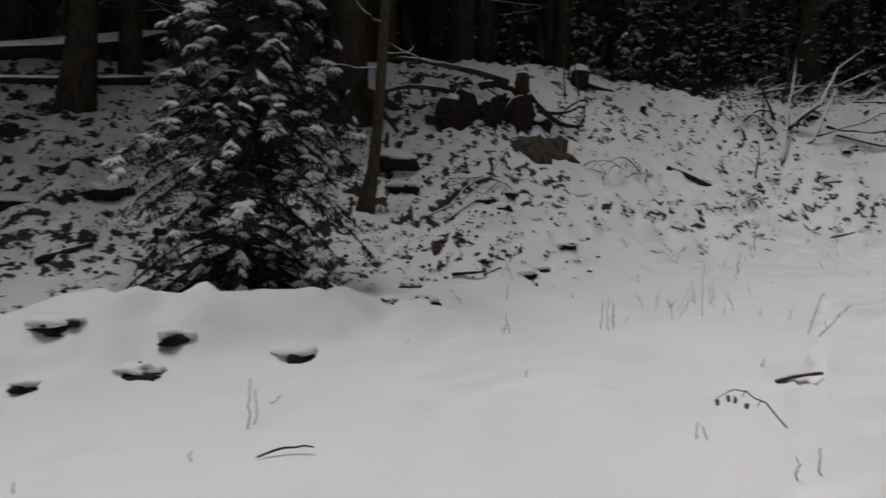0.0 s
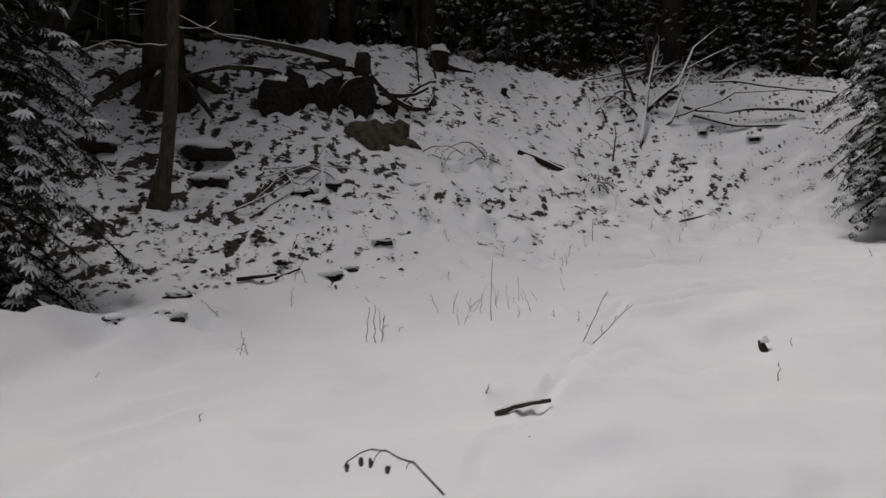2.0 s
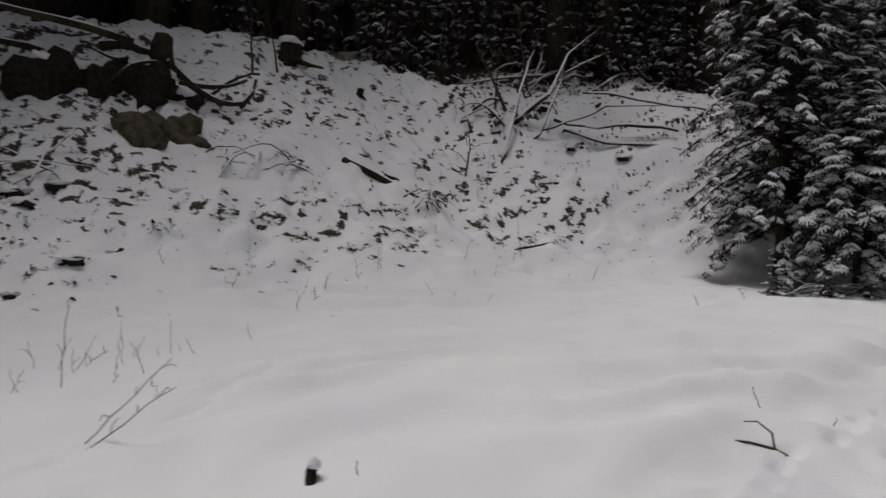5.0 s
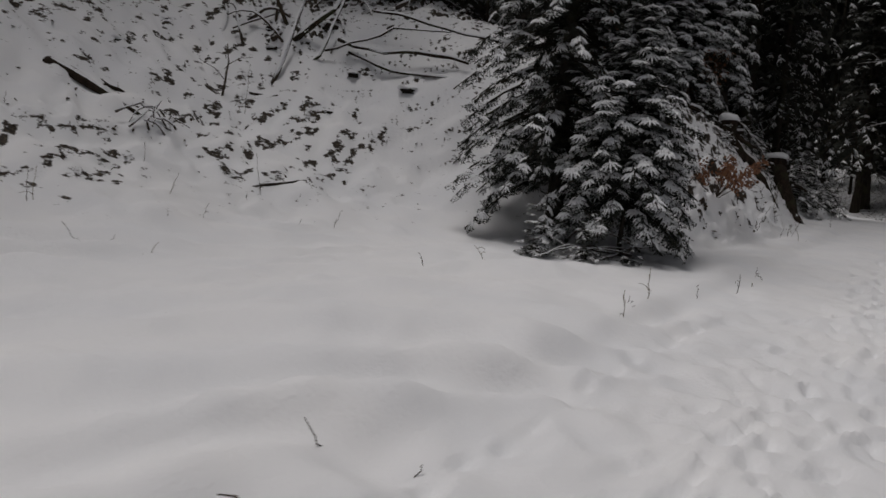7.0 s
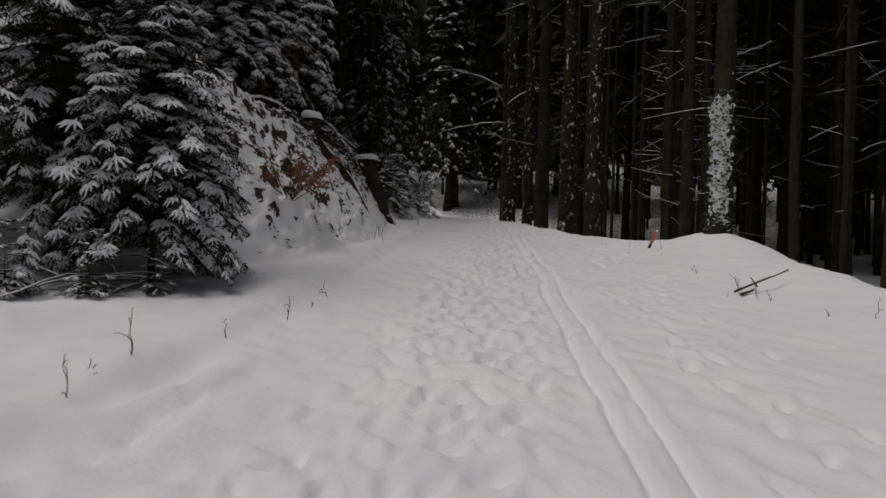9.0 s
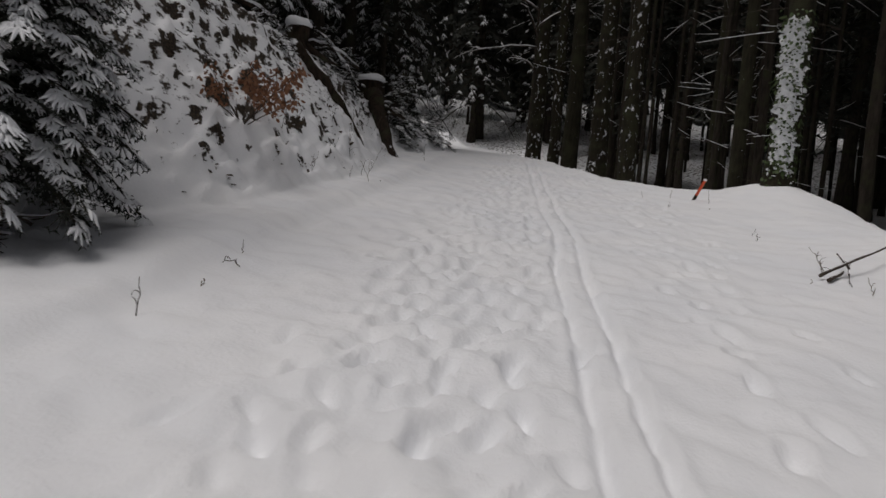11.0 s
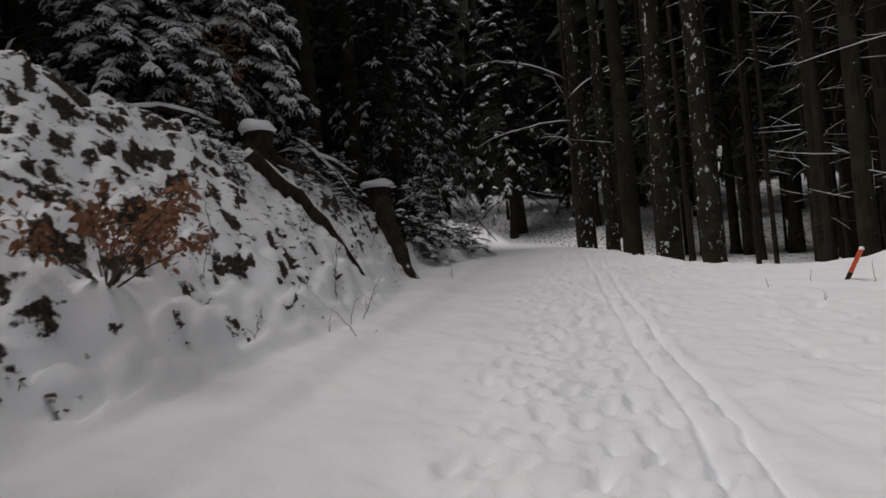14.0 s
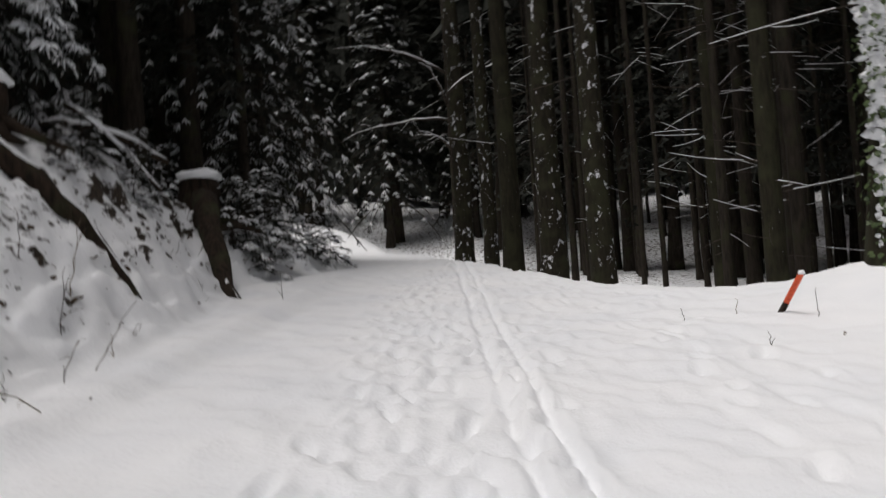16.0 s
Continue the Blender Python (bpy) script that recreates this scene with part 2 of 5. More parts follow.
class Heap:
    """Gathers pieces into one mesh."""

    def __init__(self):
        self.v, self.q, self.t, self.n = [], [], [], 0

    def add(self, v, quads=None, tris=None):
        v = np.asarray(v, float)
        if quads is not None and len(quads):
            self.q.append(np.asarray(quads) + self.n)
        if tris is not None and len(tris):
            self.t.append(np.asarray(tris) + self.n)
        self.v.append(v)
        self.n += len(v)

    def stamp(self, shape, where, along, side, up, size, thick=None):
        """Copies of one shape (verts, quads) with frames along, side, up."""
        v, q = shape
        thick = size if thick is None else thick
        k = len(where)
        out = where[:, None, :] + size[:, None, None] * v[None, :, 0, None] * along[:, None, :] \
            + thick[:, None, None] * (v[None, :, 1, None] * side[:, None, :] + v[None, :, 2, None] * up[:, None, :])
        quads = (q[None] + (np.arange(k) * len(v))[:, None, None]).reshape(-1, 4)
        self.add(out.reshape(-1, 3), quads)

    def mesh(self, name, shade=True):
        return quick_mesh(name, np.concatenate(self.v), np.concatenate(self.q) if self.q else None, np.concatenate(self.t) if self.t else None, shade)


def unit(a):
    return a / np.maximum(np.linalg.norm(a, axis=-1, keepdims=True), 1e-9)


def tube(points, radii, sides=8, rough=0.0, seed=0, cap=True):
    """A bent, tapered tube along points; rough makes its girth uneven."""
    p = np.asarray(points, float)
    r = np.broadcast_to(np.asarray(radii, float), (len(p),))
    rng = np.random.RandomState(seed)
    tan = unit(np.gradient(p, axis=0))
    ref = np.array([0.0, 0.0, 1.0]) if abs(tan[0, 2]) < 0.8 else np.array([1.0, 0.0, 0.0])
    a = unit(np.cross(tan, ref))
    b = np.cross(tan, a)
    ang = np.linspace(0, 2 * np.pi, sides, endpoint=False)
    wob = 1 + rough * (rng.rand(len(p), sides) - 0.5) * 2
    ring = p[:, None] + (r[:, None] * wob)[..., None] * (np.cos(ang)[None, :, None] * a[:, None] + np.sin(ang)[None, :, None] * b[:, None])
    v = ring.reshape(-1, 3)
    i, j = np.meshgrid(np.arange(len(p) - 1), np.arange(sides), indexing="ij")
    j2 = (j + 1) % sides
    q = np.stack([i * sides + j, i * sides + j2, (i + 1) * sides + j2, (i + 1) * sides + j], -1).reshape(-1, 4)
    tris = None
    if cap:
        v = np.concatenate([v, p[:1], p[-1:]])
        k = np.arange(sides)
        n = len(p) * sides
        tris = np.concatenate([np.stack([np.full(sides, n), (k + 1) % sides, k], -1), np.stack([np.full(sides, n + 1), n - sides + k, n - sides + (k + 1) % sides], -1)])
    return v, q, tris


def tube_mesh(name, points, radii, sides=8, rough=0.0, seed=0):
    h = Heap()
    h.add(*tube(points, radii, sides, rough, seed))
    return h.mesh(name)


def lump(size, seed=0, rough=0.25, rings=7, sides=12, flat=-0.4):
    """An uneven boulder or heap of snow, flattened below."""
    rng = np.random.RandomState(seed)
    off = rng.rand(3) * 50
    v = []
    for i in range(rings + 1):
        th = np.pi * i / rings
        for j in range(sides):
            ph = 2 * np.pi * j / sides
            n = Vector((math.sin(th) * math.cos(ph), math.sin(th) * math.sin(ph), math.cos(th)))
            k = 1 + rough * 2 * noise.noise(n * 1.3 + Vector(off)) + rough * 0.8 * noise.noise(n * 3.1 + Vector(off))
            v.append((n.x * k * size[0], n.y * k * size[1], max(n.z * k, flat) * size[2]))
    q = []
    for i in range(rings):
        for j in range(sides):
            q.append((i * sides + j, (i + 1) * sides + j, (i + 1) * sides + (j + 1) % sides, i * sides + (j + 1) % sides))
    return np.array(v), np.array(q)


def lump_mesh(name, size, seed=0, rough=0.25, rings=9, sides=16, flat=-0.4):
    h = Heap()
    h.add(*lump(size, seed, rough, rings, sides, flat))
    return h.mesh(name)


def spray_shape(fingers, pairs, width, blade, spread):
    """A fan of needle twigs along x: fingers that fan out and droop at their ends, each with needles to both sides."""
    v, q = [], []
    for n in range(fingers):
        turn = spread * (n - (fingers - 1) / 2)
        reach = 1.0 - 0.28 * abs(turn) - 0.06 * (n % 2)
        c, sn = math.cos(turn), math.sin(turn)
        base = 0.22 if n != (fingers - 1) / 2 else 0.0

        def place(x, y, z):
            x = x * reach
            return (base + x * (1 - base * 0.6) * c - y * sn, x * sn + y * c, z - 0.30 * x * x - 0.05 * abs(turn))

        for i in range(pairs):
            x = 0.05 + 0.85 * i / max(pairs - 1, 1)
            w = width * (1 - 0.45 * i / pairs)
            for sgn in (-1, 1):
                k = len(v)
                lift = 0.035 * ((i * 7 + n * 2 + (sgn > 0) * 3) % 5 - 2.4)
                v += [place(x - blade, 0, 0), place(x + blade, 0, 0), place(x + 0.13 + blade * 0.3, sgn * w, lift), place(x + 0.13 - blade * 0.5, sgn * w * 0.96, lift - 0.02)]
                q.append((k, k + 1, k + 2, k + 3))
        k = len(v)
        v += [place(0, -0.03, 0), place(0, 0.03, 0), place(1.0, 0.014, 0), place(1.0, -0.014, 0)]
        q.append((k, k + 1, k + 2, k + 3))
    return np.array(v), np.array(q)


def pad_shape(fingers, rings, width, height, spread):
    """Snow lying on such a fan: a lumpy rounded ridge along each finger."""
    v, q = [], []
    for n in range(fingers):
        turn = spread * (n - (fingers - 1) / 2)
        reach = 0.97 - 0.28 * abs(turn) - 0.06 * (n % 2)
        c, sn = math.cos(turn), math.sin(turn)
        base = 0.16 if n != (fingers - 1) / 2 else 0.0
        k = len(v)
        for i in range(rings):
            f = i / (rings - 1)
            w = width * (0.45 + 0.55 * math.sin(math.pi * min(0.2 + f * 0.75, 1))) * (1 + 0.25 * math.sin(i * 2.4 + n))
            h = height * (0.4 + 0.6 * math.sin(math.pi * min(0.2 + f * 0.72, 1))) * (1 + 0.25 * math.sin(i * 1.7 + n))
            if i in (0, rings - 1):
                w, h = w * 0.35, h * 0.35
            x = (0.06 + 0.92 * f) * reach
            z = -0.30 * x * x - 0.05 * abs(turn)
            for y, up in ((-w, -0.015), (-w * 0.55, h * 0.8), (w * 0.5, h * 0.85), (w, -0.015)):
                v.append((base + x * (1 - base * 0.6) * c - y * sn, x * sn + y * c, z + up))
        for i in range(rings - 1):
            for j in range(3):
                q.append((k + i * 4 + j, k + (i + 1) * 4 + j, k + (i + 1) * 4 + j + 1, k + i * 4 + j + 1))
    return np.array(v), np.array(q)


FINE = spray_shape(5, 2, 0.20, 0.055, 0.42), pad_shape(5, 3, 0.085, 0.10, 0.42)
ROUGH = spray_shape(3, 4, 0.22, 0.04, 0.55), pad_shape(3, 4, 0.085, 0.085, 0.55)
FAR = spray_shape(3, 2, 0.30, 0.085, 0.5), pad_shape(3, 3, 0.10, 0.09, 0.55)


def bough(rng, root, heading, length, droop, lift, sprays, stems, green, white, snow, shapes, most):
    """One bough of a spruce: a drooping stem set with sprays of twigs, snow on top of some."""
    out = np.array([math.cos(heading), math.sin(heading), 0.0])
    side = np.array([-out[1], out[0], 0.0])
    f = np.linspace(0, 1, 6)
    sway = rng.uniform(-0.12, 0.12)
    line = root + length * (f[:, None] * out * 0.98 + (f ** 2)[:, None] * side * sway) + np.array([0, 0, 1.0]) * (length * (lift * f - droop * f ** 1.8))[:, None]
    stems.add(*tube(line, 0.005 + 0.012 * length * (1 - f * 0.85), 4, cap=False))
    g = np.sort(rng.uniform(0.08, 0.98, sprays))
    g[-1] = 0.9
    base = np.stack([np.interp(g, f, line[:, i]) for i in range(3)], -1)
    tan = unit(np.stack([np.interp(np.minimum(g + 0.05, 1), f, line[:, i]) - np.interp(g - 0.05, f, line[:, i]) for i in range(3)], -1))
    sgn = np.where(np.arange(sprays) % 2 == 0, 1.0, -1.0)
    ang = rng.uniform(0.35, 1.05, sprays) * sgn
    ang[-1] = 0
    lateral = unit(np.cross(np.array([0, 0, 1.0]), tan))
    along = unit(np.cos(ang)[:, None] * tan + np.sin(ang)[:, None] * lateral + np.array([0, 0, 1.0]) * rng.uniform(-0.4, 0.1, sprays)[:, None])
    size = np.clip(length * 0.45 * (1.15 - 0.5 * g), 0.10, most) * rng.uniform(0.75, 1.25, sprays)
    s2 = unit(np.cross(np.array([0, 0, 1.0]), along) + rng.uniform(-0.22, 0.22, (sprays, 3)))
    up = unit(np.cross(along, s2))
    green.stamp(shapes[0], base, along, s2, up, size)
    k = rng.rand(sprays) < snow * (0.1 + 1.0 * g)
    if k.any():
        white.stamp(shapes[1], base[k] + up[k] * 0.006, along[k], s2[k], up[k], size[k], size[k] * rng.uniform(0.75, 1.2, (k.sum())))


def spruce(name, height, radius, seed, boughs, sprays, snow, shapes, bare=0.0, droop=0.45, girth=0.02, power=0.85, most=0.24, upper=None):
    """Meshes of a spruce: trunk, needles, lying snow. bare: height under which it has no boughs."""
    rng = np.random.RandomState(seed)
    stems, green, white = Heap(), Heap(), Heap()
    f = np.linspace(0, 1, 10)
    bend = np.cumsum(rng.uniform(-0.01, 0.01, (10, 2)), 0) * height * 0.5
    r0 = girth * height * 0.5
    line = np.stack([bend[:, 0] - bend[0, 0], bend[:, 1] - bend[0, 1], f * height - 0.3], -1)
    rad = r0 * (1 - f * 0.93)
    rad[0] *= 1.45
    stems.add(*tube(line, rad, 12, 0.06, seed))
    z = bare + ((upper or height * 0.985) - bare) * (np.sort(rng.rand(boughs)) ** 1.05)
    if upper:
        # out of reach of the eye: close tiers of twigs
        a = np.linspace(0, 2 * np.pi, 26, endpoint=False)
        for k in range(9):
            low = upper - 0.8 + (height - upper) * k / 9
            r = (radius * (1 - (low - bare) / (height - bare)) ** power + 0.15) * np.where(np.arange(26) % 2, 1.0, 0.6) * rng.uniform(0.6, 1.25, 26)
            ring = np.stack([r * np.cos(a + k), r * np.sin(a + k), low - 0.4 * r + rng.uniform(-0.5, 0.3, 26)], -1)
            green.add(np.concatenate([ring, [(0, 0, min(low + 2.2, height))]]), None, np.stack([np.arange(26), (np.arange(26) + 1) % 26, np.full(26, 26)], -1))
    for i, zz in enumerate(z):
        rel = (zz - bare) / (height - bare)
        reach = radius * (1 - rel) ** power * rng.uniform(0.68, 1.15) + 0.1
        root = np.array([np.interp(zz, line[:, 2], line[:, 0]), np.interp(zz, line[:, 2], line[:, 1]), zz])
        bough(rng, root, i * 2.399 + rng.uniform(-0.4, 0.4), reach, droop * (1.15 - rel * 0.9), 0.05 + rel * 0.35, sprays, stems, green, white, snow, shapes, most)
    return stems.mesh(name + "_wood"), green.mesh(name + "_needles", False), white.mesh(name + "_snow") if white.n else None


def plant_spruce(meshes, name, s, d, label, group="", turn=0.0, scale=1.0, lean=(0.0, 0.0), bark=None, sink=0.05):
    t = thing(name, on_land(s, d, -sink), label, "tree", group, turn, lean)
    t.scale = (scale, scale, scale)
    part("trunk", meshes[0], bark or BARK, t)
    part("crown", meshes[1], NEEDLE, t, "dark green needle twigs")
    if meshes[2]:
        tagged(part("snow_load", meshes[2], SNOW, t, "white snow lying on the boughs"), kind="stuff")
    return t


# ---------------------------------------------------------------- ground: one sheet
def ground_axes():
    near_s = np.concatenate([np.arange(-3, 9, 0.085), np.arange(9, 27, 0.058), np.arange(27, 33, 0.09)])
    s = np.concatenate([[-400, -250, -150, -90, -60, -45, -32, -24, -18, -13, -9, -6, -4.5, -3.6], near_s, np.arange(33.2, 60, 0.35), [61, 63, 66, 70, 76, 84, 95, 110, 140, 190, 260, 400]])
    near_d = np.concatenate([np.arange(-6, -2.2, 0.1), np.arange(-2.2, 1.6, 0.03), np.arange(1.6, 2.8, 0.08), np.arange(2.8, 5.6, 0.045), np.arange(5.6, 10, 0.085)])
    d = np.concatenate([[-400, -250, -150, -90, -60, -45, -34, -26, -20, -16, -13, -11, -9.5, -8.4, -7.5, -6.7], near_d, np.arange(10.1, 17, 0.14), [17.4, 18, 19, 20.5, 22.5, 25, 28, 32, 37, 44, 55, 70, 100, 150, 250, 400]])
    return s, d


def press(h, S, D, s, d, turn, length, width, depth, rim=0.25):
    """A print pressed into snow with a slight rim."""
    i0, i1 = np.searchsorted(S[:, 0], (s - 0.6, s + 0.6))
    j0, j1 = np.searchsorted(D[0], (d - 0.6, d + 0.6))
    a, b = S[i0:i1, j0:j1] - s, D[i0:i1, j0:j1] - d
    u, w = a * math.cos(turn) + b * math.sin(turn), -a * math.sin(turn) + b * math.cos(turn)
    q = (u / length) ** 2 + (w / width) ** 2
    h[i0:i1, j0:j1] += -depth * np.exp(-q ** 1.5) + depth * rim * np.exp(-((np.sqrt(q) - 1.6) / 0.5) ** 2)


def build_ground():
    rng = np.random.RandomState(5)
    sa, da = ground_axes()
    S, D = np.meshgrid(sa, da, indexing="ij")
    h = lie(S, D)
    far = np.maximum(np.maximum(np.abs(S - 20) - 60, np.abs(D) - 50), 0)
    e = D - toe_line(S)
    onbank = smooth(0.1, 1.6, e)
    nose = smooth(17.5, 20, S)
    # soft swells of the meadow, wind ridges, trampled road
    h = h + lumps(S, D, h)
    meadow = smooth(0.8, 2.0, D) * smooth(2, 4, S) * smooth(17, 14, S) * (1 - onbank)
    wind = (D * 0.86 + S * 0.46) * 3.9 + 6.5 * fbm(S * 0.35, D * 0.5, 21, 3)
    ridge = 1 - np.abs(np.sin(wind)) ** 1.5
    h = h + meadow * (0.7 + 0.3 * smooth(4.5, 7.5, S)) * 0.13 * ridge * (0.3 + 0.7 * smooth(-0.3, 0.15, fbm(S * 0.45, D * 0.45, 33, 2)))
    road = smooth(-2.8, -1.6, D) * smooth(1.9, 1.0, D) * smooth(6, 9, S)
    h = h + road * (0.03 * fbm(S * 5, D * 5, 60, 2) + 0.04 * fbm(S * 9, D * 9, 64, 2) * smooth(1.1, 0.6, np.abs(D - 0.25)))
    # step of the road's verge
    h = h + 0.09 * smooth(0.0, 0.3, D - 1.75 - 0.05 * (S - 12)) * smooth(7, 9, S) * smooth(34, 30, S)
    # trodden trail and ski tracks
    for lane, stride, wide in ((0.30, 0.2, 0.16), (0.02, 0.19, 0.2), (0.62, 0.24, 0.12), (-0.3, 0.24, 0.22), (0.85, 0.5, 0.14), (-1.5, 0.4, 0.25), (-2.1, 0.6, 0.3)):
        s = 4.0 + rng.rand()
        k = 0
        while s < 48:
            lead = 0.028 * max(s - 16, 0) + 0.09 * max(s - 24, 0) * (s > 24)
            d = lane + lead + (0.09 if k % 2 else -0.09) + rng.uniform(-wide, wide)
            press(h, S, D, s, d, rng.uniform(-0.6, 0.6), rng.uniform(0.08, 0.14), rng.uniform(0.04, 0.06), rng.uniform(0.028, 0.072))
            s += stride * rng.uniform(0.75, 1.3)
            k += 1
    for off in (0.0, -0.23):
        c = -0.82 + off + 0.095 * (S - 13.9) - 0.10 * np.exp(-((S - 21.5) / 1.8) ** 2) + 0.012 * np.sin(S * 1.7 + 3 * off)
        h = h - 0.045 * np.exp(-((D - c) / 0.034) ** 4) * smooth(5, 7, S) + 0.010 * np.exp(-((np.abs(D - c) - 0.075) / 0.03) ** 2) * smooth(5, 7, S)
    # a hare's line over the meadow
    for k in range(60):
        f = k / 59
        press(h, S, D, 1.9 + 6.6 * f + rng.uniform(-0.05, 0.05), 1.2 + 3.6 * f + rng.uniform(-0.05, 0.05), 0.5, 0.075, 0.05, 0.05)
    for k in range(26):
        press(h, S, D, 8.3 + k * 0.32 + rng.uniform(-0.06, 0.06), 1.25 + 0.02 * k + rng.uniform(-0.1, 0.1), 0.1, 0.08, 0.05, 0.035)
    h = h * np.exp(-far / 120)
    x, y = UX * S - UY * D, UY * S + UX * D
    z = slope_of_road(np.clip(x, -60, 80), np.clip(y, -60, 80)) + h
    n, m = S.shape
    idx = np.arange(n * m).reshape(n, m)
    q = np.stack([idx[:-1, :-1], idx[1:, :-1], idx[1:, 1:], idx[:-1, 1:]], -1).reshape(-1, 4)
    me = quick_mesh("ground", np.stack([x, y, z], -1).reshape(-1, 3), q)
    # where leaf litter shows through the snow, or dims ground that trees shade
    left = smooth(10, 6, S) * smooth(8.5, 10.5, D)
    bare = smooth(0.1, 1.0, e) * (0.235 + 0.05 * left) + cover(S, e) * (0.26 + 0.04 * left + 0.05 * nose) * lee(S, D) * smooth(-0.45, 0.05, fbm(S * 0.8, D * 0.8, 71, 2))
    bare += 0.34 * np.exp(-((S - 17.0) / 1.5) ** 2 - ((D - 3.9) / 1.1) ** 2) + 0.17 * np.exp(-((S - 2.9) / 1.7) ** 2 - ((D - 9.0) / 1.1) ** 2)
    # second term: extra litter darkens the wood floor in place of tree shade
    bare += 0.10 * np.exp(-((S - 10) / 3.0) ** 2 - ((D - 13.6) / 1.3) ** 2) + 0.24 * smooth(0.5, 4, edge_line(S) - D) * smooth(20, 26, S)
    bare += 0.105 * nose * smooth(0.0, 0.3, e) + 0.08 * smooth(31, 34, S) * smooth(0.1, 0.5, e)
    bare += 0.2 * smooth(9.5, 11.5, e) + 0.12 * smooth(17, 19, S) * smooth(5.5, 7.5, e)
    # litter by the far bend, also in place of the trees' shade
    bare += 0.14 * smooth(36, 46, S) * smooth(3, 6, np.abs(D - 0.5 * (toe_line(S) + edge_line(S))))
    at = me.attributes.new("bare", "FLOAT", "POINT")
    at.data.foreach_set("value", np.clip(bare, 0, 0.6).astype(np.float32).ravel())
    return tagged(part("ground", me, GROUND), "snow-covered meadow, forest road and leaf-strewn bank", "ground", kind="structure")


build_ground()


# ---------------------------------------------------------------- spruces
LEFT = spruce("large_spruce", 8.5, 1.85, 11, 310, 24, 0.32, FINE, 0.08, 0.7, 0.02, 0.85, 0.2)
plant_spruce(LEFT, "spruce", 2.75, 9.0, "large dark spruce with snow on its low drooping boughs", sink=0.3)
BACK = spruce("road_spruce", 11.0, 1.5, 23, 260, 26, 0.45, FINE, 1.25, 0.6, 0.024, 0.4, 0.19, 7.2)
plant_spruce(BACK, "spruce", 17.7, 4.9, "tall snowy spruce at the foot of the bank", turn=40, sink=0.3)
FRONT = spruce("small_spruce", 3.7, 1.1, 31, 150, 24, 0.7, FINE, 0.95, 0.55, 0.024, 0.8, 0.18)
plant_spruce(FRONT, "spruce", 17.5, 3.7, "small spruce thick with snow beside the taller one", turn=10, sink=0.2)

YOUNG = [spruce("young_spruce", 4.2, 1.2, 40 + i, 44, 6, 0.5, ROUGH, 0.2, 0.45, 0.03) for i in range(3)]
TALL = [spruce("forest_spruce", 21.0, 3.1, 60 + i, 64, 6, 0.0, FAR, 4.2 + i * 0.8, 0.6, 0.026, 0.5, 0.8, 15.5) for i in range(4)]
LOW = [spruce("edge_spruce", 15.0, 2.9, 70 + i, 110, 10, 0.6, ROUGH, 2.0, 0.75, 0.026, 0.6, 0.32, 14.3) for i in range(2)]
SAP = [spruce("sapling", 1.25, 0.45, 80 + i, 30, 6, 0.75, ROUGH, 0.05, 0.35, 0.03) for i in range(2)]
rng = np.random.RandomState(17)
for s, d, k, z in ((38.6, 6.6, 0, 0.95), (36.2, 6.2, 1, 0.8), (42.0, 8.0, 1, 1.05), (44.5, 10.2, 0, 1.1), (37.5, 9.0, 0, 1.0), (41.5, 11.0, 1, 1.0), (34.0, 10.0, 1, 0.9), (46.5, 14.0, 0, 1.0), (58.0, 6.5, 1, 1.1), (60.0, 2.0, 0, 0.95), (60.0, 11.5, 0, 1.1), (57.0, 20.0, 1, 1.0)):
    plant_spruce(LOW[k], "roadside_spruce", s, d, "spruce at the bend with long snow-laden drooping boughs", "roadside spruces", rng.uniform(0, 360), z)
# thicket on top of the bank
for s, d, k, z in ((17.2, 15.6, 0, 1.0), (18.6, 16.2, 1, 1.1), (19.8, 14.6, 2, 0.8), (20.6, 16.8, 0, 1.2), (21.8, 14.2, 1, 0.9), (22.6, 16.4, 2, 1.2), (23.8, 13.2, 0, 1.0), (24.6, 15.2, 1, 1.3),
                   (16.0, 17.2, 2, 0.9), (19.0, 18.6, 0, 1.3), (21.5, 19.0, 1, 1.4), (25.5, 12.0, 2, 1.1), (14.0, 18.0, 1, 0.7), (12.4, 19.0, 0, 0.8), (20.5, 12.6, 2, 0.75), (22.0, 12.0, 0, 0.8), (23.2, 11.2, 1, 0.85), (19.5, 13.4, 1, 0.7), (24.2, 10.0, 2, 0.8), (18.2, 14.3, 0, 0.75), (19.7, 9.3, 1, 0.6), (20.3, 8.3, 2, 0.65), (19.9, 10.2, 0, 0.7), (20.8, 9.2, 1, 0.75), (19.6, 11.4, 2, 0.6), (20.2, 7.5, 0, 0.55)):
    plant_spruce(YOUNG[k], "young_spruce", s, d, "young snow-dusted spruce in the thicket above the bank", "young spruces", rng.uniform(0, 360), z)
